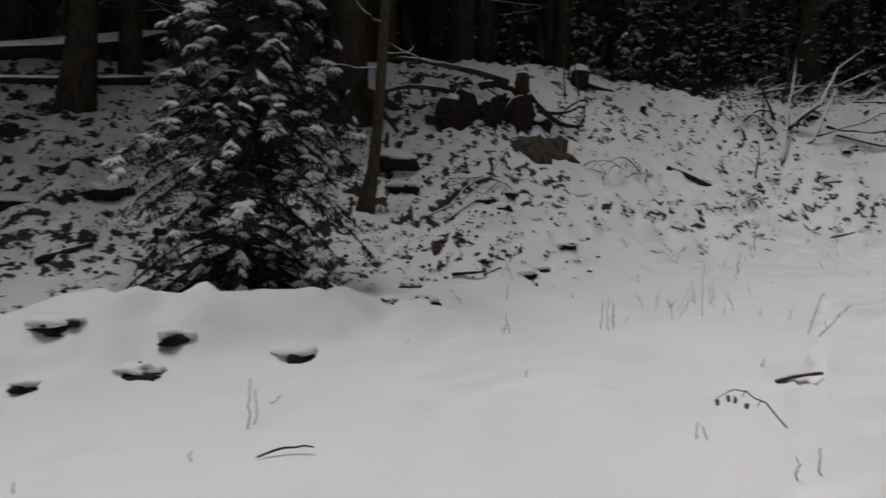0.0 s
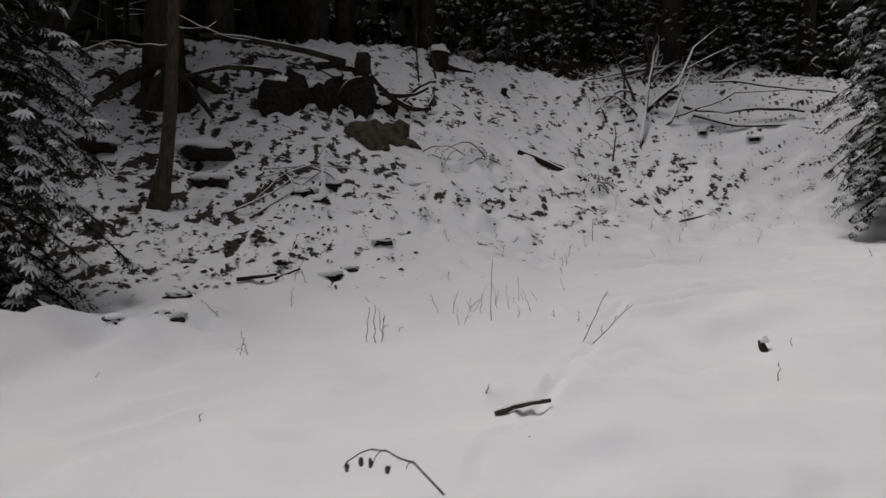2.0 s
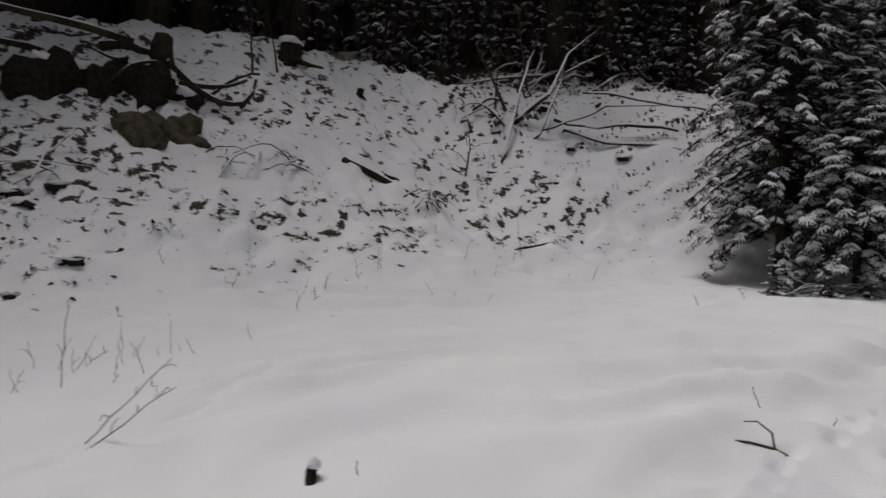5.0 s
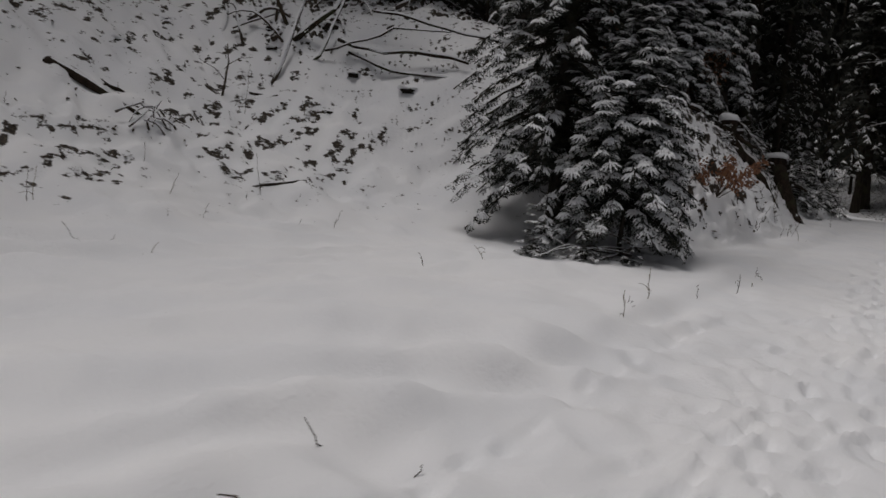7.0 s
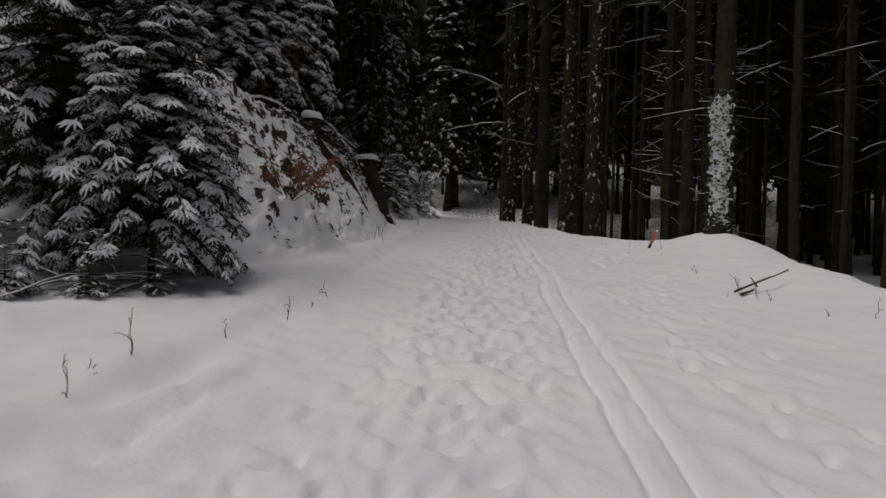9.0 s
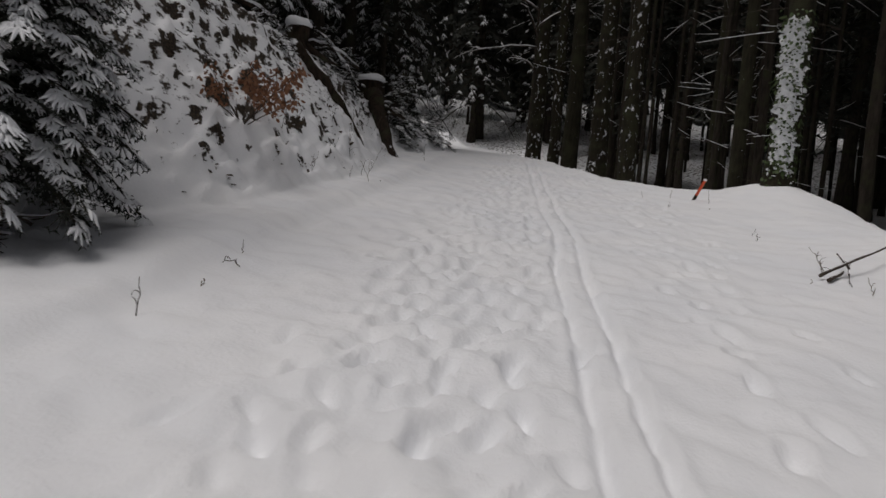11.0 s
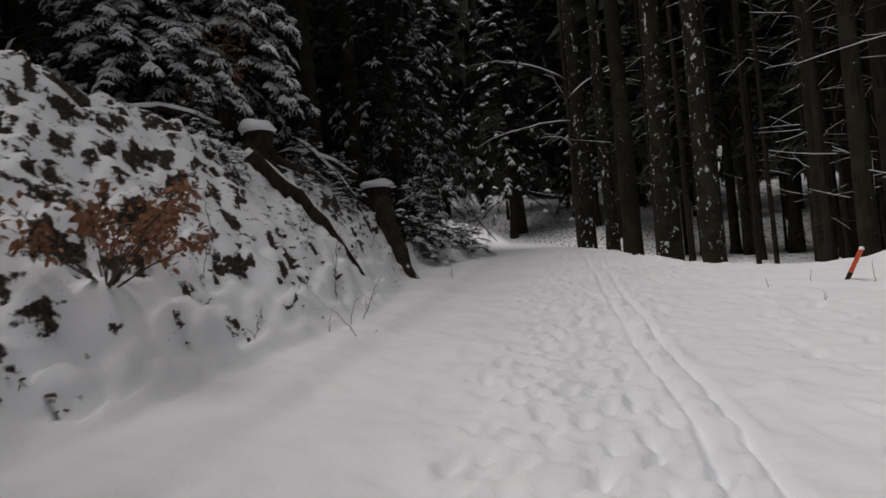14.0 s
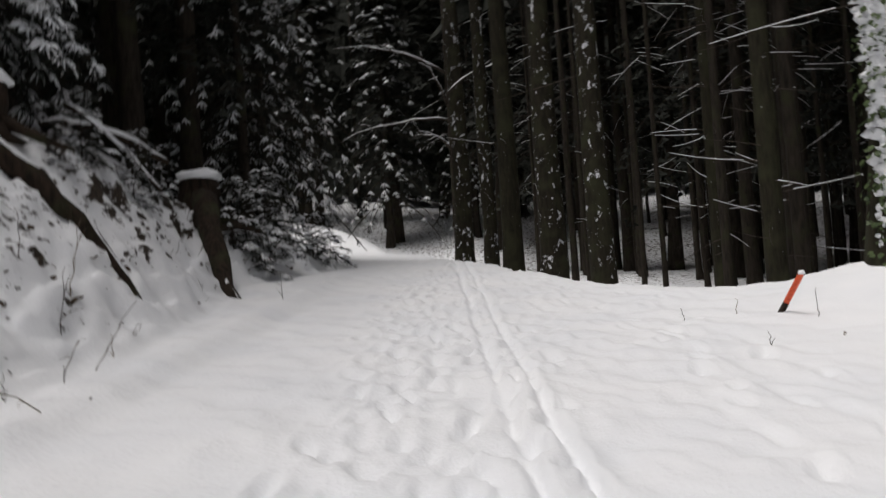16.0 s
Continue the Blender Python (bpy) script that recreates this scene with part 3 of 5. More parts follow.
# added spruces; their crowns above the view shade the bank and the bend
for s, d, k in ((-4.0, 17.5, 0), (0.2, 18.5, 1), (3.6, 16.4, 2), (8.6, 16.6, 3), (12.0, 19.4, 0), (16.6, 18.2, 1), (20.4, 17.6, 2), (24.2, 16.6, 3), (26.4, 13.0, 0), (25.2, 10.6, 1), (27.4, 10.2, 2), (-7.0, 15.0, 3), (22.8, 9.2, 1), (24.6, 8.8, 2), (20.6, 10.6, 0), (29.8, 8.0, 3), (1.3, 15.4, 1), (15.6, 17.6, 2), (-2.2, 14.2, 0), (52.0, -2.0, 0), (57.0, 0.5, 1), (60.0, -4.0, 2), (50.0, -5.0, 3), (62.0, 3.0, 0), (64.0, 7.0, 1), (64.0, 12.0, 2), (35.5, 7.2, 0), (37.8, 7.9, 1), (40.2, 9.6, 2), (43.0, 11.0, 3), (33.6, 7.6, 2), (46.5, 13.5, 0)):
    plant_spruce(TALL[k], "forest_spruce", s, d, "tall dark spruce, its broad crown added to shade the ground", "forest spruces", s * 50, 1.0)
# beside the nose of the bank
plant_spruce(YOUNG[0], "young_spruce", 26.8, 7.6, "snowy young spruce on top of the bank", "young spruces", 20, 1.1)
plant_spruce(FRONT, "young_spruce", 27.2, 6.3, "snowy young spruce standing behind the stumps", "young spruces", 120, 1.5)
plant_spruce(FRONT, "young_spruce", 25.8, 6.7, "snowy young spruce standing behind the stumps", "young spruces", 250, 1.25)
plant_spruce(YOUNG[1], "young_spruce", 25.2, 7.2, "snowy young spruce on top of the bank", "young spruces", 140, 1.15)
plant_spruce(YOUNG[2], "young_spruce", 28.6, 8.4, "snowy young spruce on top of the bank", "young spruces", 250, 1.5)
for s, d, z in ((16.5, 3.7, 0.45), (16.2, 4.3, 0.5), (16.9, 3.3, 0.35)):
    plant_spruce(SAP[1], "low_spruce", s, d, "low snowy spruce twigs at the foot of the spruces", "low spruces", s * 60, z * 1.3)
for s, d, k, z in ((31.6, 4.1, 0, 1.05), (30.9, 4.0, 1, 0.7), (30.6, 4.4, 0, 1.0), (31.6, 4.2, 1, 1.15), (32.4, 4.6, 0, 0.9), (30.9, 5.6, 1, 0.9), (28.2, 5.4, 1, 0.7), (25.4, 5.4, 0, 0.7), (24.6, 5.0, 1, 0.6), (33.0, 3.9, 1, 0.6), (33.6, 3.95, 0, 0.8), (34.4, 4.1, 1, 0.7), (35.2, 4.0, 0, 0.9), (33.9, 4.7, 1, 1.1), (26.6, 4.65, 0, 0.6), (27.3, 4.8, 1, 0.75), (28.3, 4.75, 0, 0.65), (29.0, 5.0, 1, 0.8), (24.4, 4.5, 0, 0.5), (31.2, 4.4, 1, 0.9)):
    plant_spruce(SAP[k], "spruce_sapling", s, d, "little snow-laden spruce sapling on the roadside bank", "saplings", rng.uniform(0, 360), z)


# ---------------------------------------------------------------- trunks of the high wood
def trunk_meshes(seed, height, radius, dead, flare=1.5, first=1.2):
    """A bare forest trunk, its dead side branches, and the snow on them."""
    rng = np.random.RandomState(seed)
    f = np.array([0, 0.015, 0.04, 0.09, 0.2, 0.4, 0.7, 1.0])
    bend = np.cumsum(rng.uniform(-0.012, 0.012, (8, 2)), 0) * height * 0.2
    bend -= bend[0]
    line = np.stack([bend[:, 0], bend[:, 1], f * height - 0.4], -1)
    rad = radius * np.array([flare, flare * 0.92, 1.12, 1.0, 0.94, 0.82, 0.6, 0.25])
    wood, twigs, white = Heap(), Heap(), Heap()
    wood.add(*tube(line, rad, 14, 0.07, seed))
    for _ in range(dead):
        z = first + rng.rand() ** 0.8 * 8
        c = np.array([np.interp(z, line[:, 2], line[:, 0]), np.interp(z, line[:, 2], line[:, 1]), z])
        a, n = rng.uniform(0, 2 * np.pi), rng.uniform(0.7, 2.2)
        g = np.linspace(0, 1, 5)
        out = np.array([math.cos(a), math.sin(a), 0])
        side = np.array([-out[1], out[0], 0]) * rng.uniform(-0.3, 0.3)
        l2 = c + n * (g[:, None] * out + (g ** 2)[:, None] * side) + np.array([0, 0, 1.0]) * (n * (rng.uniform(-0.35, 0.25) * g + rng.uniform(-0.2, 0.2) * g ** 2))[:, None]
        twigs.add(*tube(l2, 0.009 * (1 - g * 0.8), 4, cap=False))
        if rng.rand() < 0.6:
            white.add(*tube(l2[1:] + np.array([0, 0, 0.010]), 0.009 * (1 - g[1:] * 0.6), 4, cap=False))
    return wood.mesh("trunk"), twigs.mesh("dead_branches") if dead else None, white.mesh("snow") if white.n else None


def crown_mesh(seed, low, high, radius):
    """Close drooping tiers of twigs, high up in the roof of the wood, added to shade it."""
    rng = np.random.RandomState(seed)
    heap = Heap()
    a = np.linspace(0, 2 * np.pi, 24, endpoint=False)
    for k in range(8):
        z = low + (high - low) * k / 8
        r = (radius * (1 - k / 8) ** 0.6 + 0.3) * np.where(np.arange(24) % 2, 1.0, 0.6) * rng.uniform(0.6, 1.25, 24)
        ring = np.stack([r * np.cos(a + k), r * np.sin(a + k), z - 0.4 * r + rng.uniform(-0.5, 0.3, 24)], -1)
        heap.add(np.concatenate([ring, [(0, 0, min(z + 2.2, high))]]), None, np.stack([np.arange(24), (np.arange(24) + 1) % 24, np.full(24, 24)], -1))
    return heap.mesh("crown", False)


def plant_trunk(meshes, name, s, d, label, bark, group="", turn=0.0, scale=1.0, lean=(0.0, 0.0), crown=None):
    t = thing(name, on_land(s, d), label, "tree", group, turn, lean)
    t.scale = (scale, scale, 1)
    me = meshes[0].copy() if meshes[0].materials and meshes[0].materials[0] != bark else meshes[0]
    if me.materials:
        me.materials.clear()
    part("trunk", me, bark, t)
    if crown:
        part("crown", crown, NEEDLE, t, "dark needle twigs added high up to shade the wood")
    if meshes[1]:
        tagged(part("deadwood", meshes[1], TWIG, t), kind="stuff")
    if meshes[2]:
        tagged(part("snow_load", meshes[2], SNOW, t, "thin snow on the dead branches"), kind="stuff")
    return t


BARE = [trunk_meshes(100 + i, 19.0, 0.24, 42) for i in range(4)]
SLIM = [trunk_meshes(120 + i, 16.0, 0.12, 10) for i in range(3)]
SMOOTH = [trunk_meshes(140 + i, 18.0, 0.26, 5, 1.35, 3.0) for i in range(3)]

# crowns mostly above the view, there to darken the wood below
ROOF = [crown_mesh(180 + i, 13.0 + i, 23.0, 2.9) for i in range(3)]

# the row of trunks at the outer edge of the road
for s, d, k, z, bark in ((40.0, 1.37, 0, 1.0, BARK_FLECK), (38.0, 0.5, 1, 0.72, BARK_FLECK), (37.2, -0.06, 2, 0.95, BARK_MOSS), (35.5, -0.87, 1, 1.15, BARK_FLECK), (33.2, -1.8, 0, 0.92, BARK_FLECK)):
    plant_trunk(SMOOTH[k], "beech", s, d, "straight mossy trunk flecked with snow beside the road", bark, "roadside trunks", 70 * k + s * 31, z)
for s, d, k, z in ((33.4, -3.95, 0, 0.72), (31.2, -4.1, 1, 0.7), (27.0, -7.6, 2, 0.95)):
    plant_trunk(BARE[k], "bare_spruce", s, d, "brown spruce trunk with bare dead branches", BARK_MOSS, "forest trunks", 50 * k + 10, z, crown=ROOF[k])

# high wood: below the road, beyond the bend, above the bank
taken = []


def free_spot(s, d, gap):
    if any((s - a) ** 2 + (d - b) ** 2 < gap * gap for a, b in taken):
        return False
    taken.append((s, d))
    return True


tries = np.random.RandomState(29)
count = 0
for _ in range(1900):
    s, d = tries.uniform(-30, 95), tries.uniform(-45, 60)
    e, f = d - float(toe_line(s)), float(edge_line(s)) - d
    above = d > 15.3 and s < 17.5 or 17.5 <= s < 26 and e > 6.6 or s >= 26 and e > 4.2
    below = f > 2.6 and s > 21
    if not (above or below) or (s < 14 and d < 16.5):
        continue
    if s < -8 and d < 22:
        continue
    if s > 66 or d > 32 or d < -26:
        continue
    if free_spot(s, d, 2.5):
        count += 1
        if count % 5 in (0, 3):
            plant_spruce(TALL[count % 4], "forest_spruce", s, d, "tall dark spruce of the high wood with snowy boughs", "forest spruces", tries.uniform(0, 360), tries.uniform(0.85, 1.15))
        elif count % 5 == 2:
            plant_trunk(BARE[count % 4], "bare_spruce", s, d, "brown spruce trunk with bare dead branches", BARK, "forest trunks", tries.uniform(0, 360), tries.uniform(0.6, 1.0), crown=ROOF[count % 3])
        else:
            plant_trunk(SLIM[count % 3], "bare_spruce", s, d, "slim dark spruce trunk in the wood", BARK, "slim trunks", tries.uniform(0, 360), tries.uniform(0.7, 1.4))


# close stand of thin trunks below the road
stand = np.random.RandomState(53)
for i in range(420):
    s, d = stand.uniform(28, 62), stand.uniform(-24, 1)
    if float(edge_line(s)) - d < 2.2 or not free_spot(s, d, 1.25):
        continue
    plant_trunk(SLIM[i % 3], "bare_spruce", s, d, "slim dark spruce trunk in the wood", BARK, "slim trunks", stand.uniform(0, 360), stand.uniform(0.5, 1.0), crown=ROOF[i % 3] if i % 3 == 0 else None)


# the far wood, behind what can be told apart; its unseen parts block low skylight
far_rng = np.random.RandomState(77)
wood = Heap()
for _ in range(2400):
    s, d = far_rng.uniform(-45, 130), far_rng.uniform(-75, 95)
    if not (s > 62 or d > 30 or (d < -24 and s > 17)) or s < -20 and d < 26 or d < -40 and s < 5:
        continue
    if not free_spot(s, d, 3.4):
        continue
    x, y, z = (float(v) for v in land(s, d))
    z = slope_of_road(min(x, 80), min(y, 80)) + float(lie(s, d)) * math.exp(-max(abs(s - 20) - 60, abs(d) - 50, 0) / 120) - 0.3
    tall = far_rng.uniform(16, 23) * (1.75 if s > 62 else 1.0)
    a = np.linspace(0, 2 * np.pi, 18, endpoint=False)
    for k in range(8):
        f = k / 8
        low, top = 1.2 + (tall - 1.2) * f * 0.93, 1.2 + (tall - 1.2) * min(f + 0.24, 1)
        r = (2.5 * (1 - f) ** 0.7 + 0.25) * np.where(np.arange(18) % 2, 1.0, 0.6) * far_rng.uniform(0.6, 1.25, 18)
        ring = np.stack([x + r * np.cos(a + k), y + r * np.sin(a + k), z + low - 0.35 * r + far_rng.uniform(-0.5, 0.3, 18)], -1)
        v = np.concatenate([ring, [(x, y, z + top)]])
        wood.add(v, None, np.stack([np.arange(18), (np.arange(18) + 1) % 18, np.full(18, 18)], -1))
    wood.add(*tube([(x, y, z), (x, y, z + 2), (x, y, z + 6)], [0.24, 0.2, 0.16], 6))
tagged(part("far_wood", wood.mesh("far_wood", False), NEEDLE), "dark distant spruce wood closing the view and blocking the low sky", "woods", kind="stuff")


# ---------------------------------------------------------------- stones, stumps and dead wood
def stone(s, d, size, seed, mat=None, cap=0.8, label="earthy lump under a cushion of snow, coloured dark like a shaded hole", hat=1.0):
    # without its own mat the lump is near black, in place of a shaded gap
    at = on_land(s, d, -0.2 * size)
    t = thing("stone", at, label, "stone", "stones", seed * 47 % 360)
    part("rock", lump_mesh("rock", (size, size * 0.75, size * (0.5 if hat == 1.0 else 0.8)), seed, 0.35, 9, 15), mat or EARTH_SHADE, t)
    me = lump_mesh("snow_cap", (size * 1.0 * hat, size * 0.9 * hat, size * 0.34 * hat), seed + 400, 0.3, 8, 16, -0.4)
    c = part("snow_cap", me, SNOW, t, "soft snow cushion")
    back = Matrix.Rotation(radians(-(seed * 47 % 360)), 3, "Z") @ Vector((-UY, UX, 0))
    c.location = back * size * 0.22 + Vector((0, 0, size * ((0.30 if hat == 1.0 else 0.52) + 0.08 * cap)))
    return t


# shaded holes under the snow, put in as dark lumps
for i, (s, d, z) in enumerate(((0.44, 6.76, 0.17), (0.61, 6.72, 0.1), (1.4, 6.53, 0.16), (2.39, 6.18, 0.2), (1.04, 6.1, 0.17), (1.18, 6.18, 0.09), (0.26, 6.08, 0.11), (4.35, 7.19, 0.18), (3.83, 7.1, 0.11), (4.88, 8.43, 0.14),
                               (6.98, 8.5, 0.2), (7.32, 8.5, 0.12), (7.93, 8.67, 0.15), (8.49, 8.84, 0.16), (8.57, 7.75, 0.12), (8.1, 7.5, 0.08), (10.06, 8.63, 0.11), (8.52, 5.93, 0.06), (8.08, 5.17, 0.1), (9.74, 10.15, 0.2),
                               (7.65, 10.55, 0.23), (8.14, 10.43, 0.18), (7.71, 10.07, 0.18), (8.07, 9.82, 0.11), (6.39, 11.39, 0.3), (6.69, 12.31, 0.5), (6.33, 8.81, 0.1), (14.8, 7.05, 0.1), (15.12, 6.97, 0.1), (14.54, 11.96, 0.16), (5.03, 13.03, 0.4), (3.4, 11.9, 0.35), (1.6, 12.4, 0.4), (0.3, 12.3, 0.4), (-0.8, 11.2, 0.35))):
    stone(s, d, z, 11 + i)
for s, d, z, k in ((9.6, 11.76, 0.62, 91), (10.2, 11.85, 0.52, 92)):
    stone(s, d, z, k, BOULDER, 0.9, "brown boulder on the bank with a rim of snow", 0.45)


def snowy_limb(parent, name, pts, radii, mat, seed, snow=0.8, sides=8, label=""):
    """A limb with snow lying along its top."""
    p = np.asarray(pts, float)
    r = np.asarray(radii, float)
    ob = part(name, tube_mesh(name, p, r, sides, 0.14, seed), mat, parent, label)
    if snow:
        q = p.copy()
        q[:, 2] += r * 0.62
        w = r * snow
        w[0], w[-1] = w[0] * 0.5, w[-1] * 0.5
        part("snow_strip", tube_mesh("snow_strip", q, w, 7, 0.22, seed + 5), SNOW, ob)
    return ob


def bent(a, b, sag=0.0, wob=0.06, n=7, seed=0):
    """Points from a to b with a sag and a wobble."""
    r = np.random.RandomState(seed)
    f = np.linspace(0, 1, n)[:, None]
    a, b = np.asarray(a, float), np.asarray(b, float)
    p = a + (b - a) * f + np.array([0, 0, 1.0]) * (sag * 4 * f * (1 - f))
    return p + np.cumsum(r.uniform(-wob, wob, (n, 3)), 0) * np.linspace(0, 1, n)[:, None] * 0.7


def place(s, d, up=0.0):
    return np.array(on_land(s, d, up))


def log(name, s0, d0, s1, d1, r, label, up=0.0, up2=0.0, seed=0, snow=0.8, mat=None):
    c = place((s0 + s1) / 2, (d0 + d1) / 2)
    t = thing(name, c, label, "dead wood", "dead wood")
    snowy_limb(t, "wood", bent(place(s0, d0, up) - c, place(s1, d1, up2) - c, 0, r * 0.7, 8, seed), np.linspace(r, r * 0.6, 8), mat or ROT, seed, snow, 9)
    return t


log("log", -1.6, 8.3, 0.32, 8.05, 0.10, "sawn log end with a roll of snow on it", 0.22, 0.14, 3, 0.9)
log("log", 13.04, 11.0, 13.75, 9.9, 0.085, "rotten branch lying on the snowy bank", 0.08, 0.08, 4, 0.6)
log("log", 13.3, 11.05, 14.05, 10.5, 0.06, "rotten branch lying on the snowy bank", 0.04, 0.05, 5, 0.6)
log("log", 13.6, 10.1, 13.9, 9.5, 0.04, "rotten branch lying on the snowy bank", 0.03, 0.03, 6, 0.5)
log("log", 5.65, 8.6, 6.1, 8.43, 0.028, "thin fallen branch on the snow", 0.05, 0.08, 7, 0.5)
log("log", 6.1, 8.43, 6.55, 8.65, 0.02, "thin fallen branch on the snow", 0.03, 0.04, 8, 0.5)
log("log", 3.3, 17.5, -1.5, 15.6, 0.2, "fallen trunk under thick snow at the wood's edge", 0.5, 0.7, 9, 0.95)
log("log", 2.8, 16.0, -2.5, 15.2, 0.09, "fallen trunk under thick snow at the wood's edge", 0.3, 0.5, 10, 0.9)
log("log", 14.6, 8.2, 15.6, 8.0, 0.03, "thin fallen branch on the snow", 0.04, 0.04, 12, 0.4)
log("log", 16.2, 10.4, 16.7, 10.2, 0.04, "thin fallen branch on the snow", 0.05, 0.05, 13, 0.5)
log("log", 22.2, 7.4, 25.6, 6.2, 0.12, "fallen stem under snow along the top of the bank", 0.2, 0.15, 14, 1.0)
log("log", 2.0, 11.0, 3.6, 10.2, 0.06, "thin fallen branch on the snow", 0.08, 0.05, 15, 0.5)
log("log", 0.5, 10.2, 1.2, 10.9, 0.05, "thin fallen branch on the snow", 0.06, 0.1, 16, 0.5)
log("fallen_twig", 20.3, -2.75, 21.3, -3.7, 0.016, "dark bare twig lying on the snowy shoulder", 0.05, 0.22, 31, 0.4, TWIG)
log("fallen_twig", 20.2, -2.8, 20.7, -3.1, 0.02, "dark bare twig lying on the snowy shoulder", 0.03, 0.04, 32, 0.4, TWIG)
log("fallen_twig", 20.6, -3.1, 21.2, -3.2, 0.012, "dark bare twig lying on the snowy shoulder", 0.1, 0.12, 33, 0.4, TWIG)
log("log", 29.0, -5.2, 30.0, -4.6, 0.05, "dark branch beside the ivy tree", 0.1, 0.0, 17, 0.5)


def stump(s, d, r, height, label, seed, roots=5, mat=None, cap=0.16, lean=(0, 0), sink=0.15):
    t = thing("stump", on_land(s, d, -sink), label, "tree stump", "stumps", seed * 33, lean)
    f = np.array([0, 0.2, 0.5, 0.8, 1.0])
    p = np.stack([0.03 * np.sin(f * 4), 0.03 * np.cos(f * 3), f * (height + sink)], -1)
    part("bole", tube_mesh("bole", p, r * np.array([1.6, 1.25, 1.05, 1.0, 0.96]), 14, 0.13, seed), mat or ROT, t)
    rng = np.random.RandomState(seed)
    for i in range(roots):
        a = i * 2 * math.pi / roots + rng.uniform(-0.4, 0.4)
        n = r * rng.uniform(2.0, 3.4)
        g = np.linspace(0, 1, 6)
        l = np.stack([np.cos(a + g * 0.4) * (r * 0.7 + n * g), np.sin(a + g * 0.4) * (r * 0.7 + n * g), sink + height * 0.3 * (1 - g) ** 2 - 0.15 * g], -1)
        part("root", tube_mesh("root", l, r * 0.36 * (1 - g * 0.75), 7, 0.2, seed + i), mat or ROT, t)
    c = part("snow_cap", lump_mesh("snow_cap", (r * 1.18, r * 1.12, cap), seed + 70, 0.16, 8, 16, -0.25), SNOW, t, "thick round cap of snow")
    c.location = (0, 0, height + sink + cap * 0.15)
    return t


stump(14.0, 15.0, 0.27, 0.55, "dark broken stump on top of the bank with a snow cap", 3, 4)
stump(15.09, 13.6, 0.08, 0.24, "small dark stub sticking out of the snow", 4, 2, cap=0.05)
stump(25.95, 4.95, 0.22, 0.5, "sawn stump on the roadside bank under a snow cap", 5, 5, cap=0.15)
stump(30.5, 4.85, 0.3, 0.72, "tall dark sawn stump on the roadside bank under a snow cap", 6, 5, cap=0.14)
stump(7.6, 2.75, 0.028, 0.1, "short stub with a knob of snow", 7, 0, cap=0.045, sink=0.05)


def exposed_root(pts, radii, label, seed, snow=0.6):
    """A bare root or slab of wood on the bank, through places (s, d, up)."""
    w = np.array([place(*p) for p in pts])
    c = w.mean(0)
    t = thing("exposed_root", c, label, "root", "bare roots")
    f = np.linspace(0, len(pts) - 1, 9)
    p = np.stack([np.interp(f, np.arange(len(pts)), w[:, i]) for i in range(3)], -1) - c
    p += np.random.RandomState(seed).uniform(-0.03, 0.03, p.shape)
    snowy_limb(t, "wood", p, np.interp(f, np.arange(len(pts)), radii), ROT, seed, snow, 9)
    return t


exposed_root(((25.3, 4.75, 0.12), (25.75, 4.4, 0.10), (26.05, 4.05, 0.06), (26.27, 3.64, 0.02)), (0.15, 0.13, 0.10, 0.04), "dark bare root running down the bank", 21, 0.7)
exposed_root(((30.3, 4.7, 0.4), (29.6, 4.3, 0.22), (28.95, 3.9, 0.1), (28.5, 3.5, 0.02)), (0.2, 0.17, 0.11, 0.04), "dark root below the tall stump", 23, 0.4)
exposed_root(((29.5, 4.9, 0.62), (28.9, 5.2, 0.5), (28.3, 5.3, 0.42), (27.6, 5.5, 0.25)), (0.05, 0.05, 0.045, 0.03), "fallen pole under snow against the stump", 25, 1.1)
exposed_root(((25.6, 5.3, 0.45), (25.0, 5.6, 0.35), (24.3, 5.9, 0.2)), (0.06, 0.05, 0.04), "fallen pole under snow against the stump", 26, 1.1)
exposed_root(((27.6, 5.2, 0.5), (28.2, 4.9, 0.55), (28.8, 4.6, 0.45)), (0.03, 0.03, 0.02), "bowed twig under snow on the bank", 27, 1.3)

# undercut of the bank: old root plate, its hollow's shade painted as near-black earth
c = on_land(9.9, 13.0, -0.3)
plate = thing("root_plate", c, "dark undercut root plate with a broken stump and snowy roots", "root plate", turn=math.degrees(math.atan2(UY, UX)))
for i, (x, y, z, w, h) in enumerate(((-0.7, -0.1, 0.1, 0.55, 0.6), (0.1, -0.2, 0.15, 0.6, 0.65), (0.75, -0.1, 0.1, 0.45, 0.45), (-1.4, -0.15, 0.2, 0.55, 0.45), (1.9, 0.3, 0.35, 0.34, 0.34))):
    part("earth", lump_mesh("earth", (w, w * 0.7, h), 5 + i * 7, 0.45, 10, 16, -0.8), EARTH_SHADE, plate, "earth coloured near black for the shade of the hollow").location = (x, y, z - 0.2)
    part("snow_cap", lump_mesh("snow_cap", (w * 1.05, w * 0.7, 0.13), 205 + i * 7, 0.3, 7, 14, -0.5), SNOW, plate, "ragged snow on top").location = (x + 0.05, y + 0.2, z - 0.2 + h * 0.95)
part("bole", tube_mesh("bole", [(0.35, -0.15, 0.3), (0.38, -0.12, 0.75), (0.36, -0.1, 1.1), (0.4, -0.1, 1.32)], [0.27, 0.2, 0.18, 0.15], 12, 0.2, 8), ROT, plate)
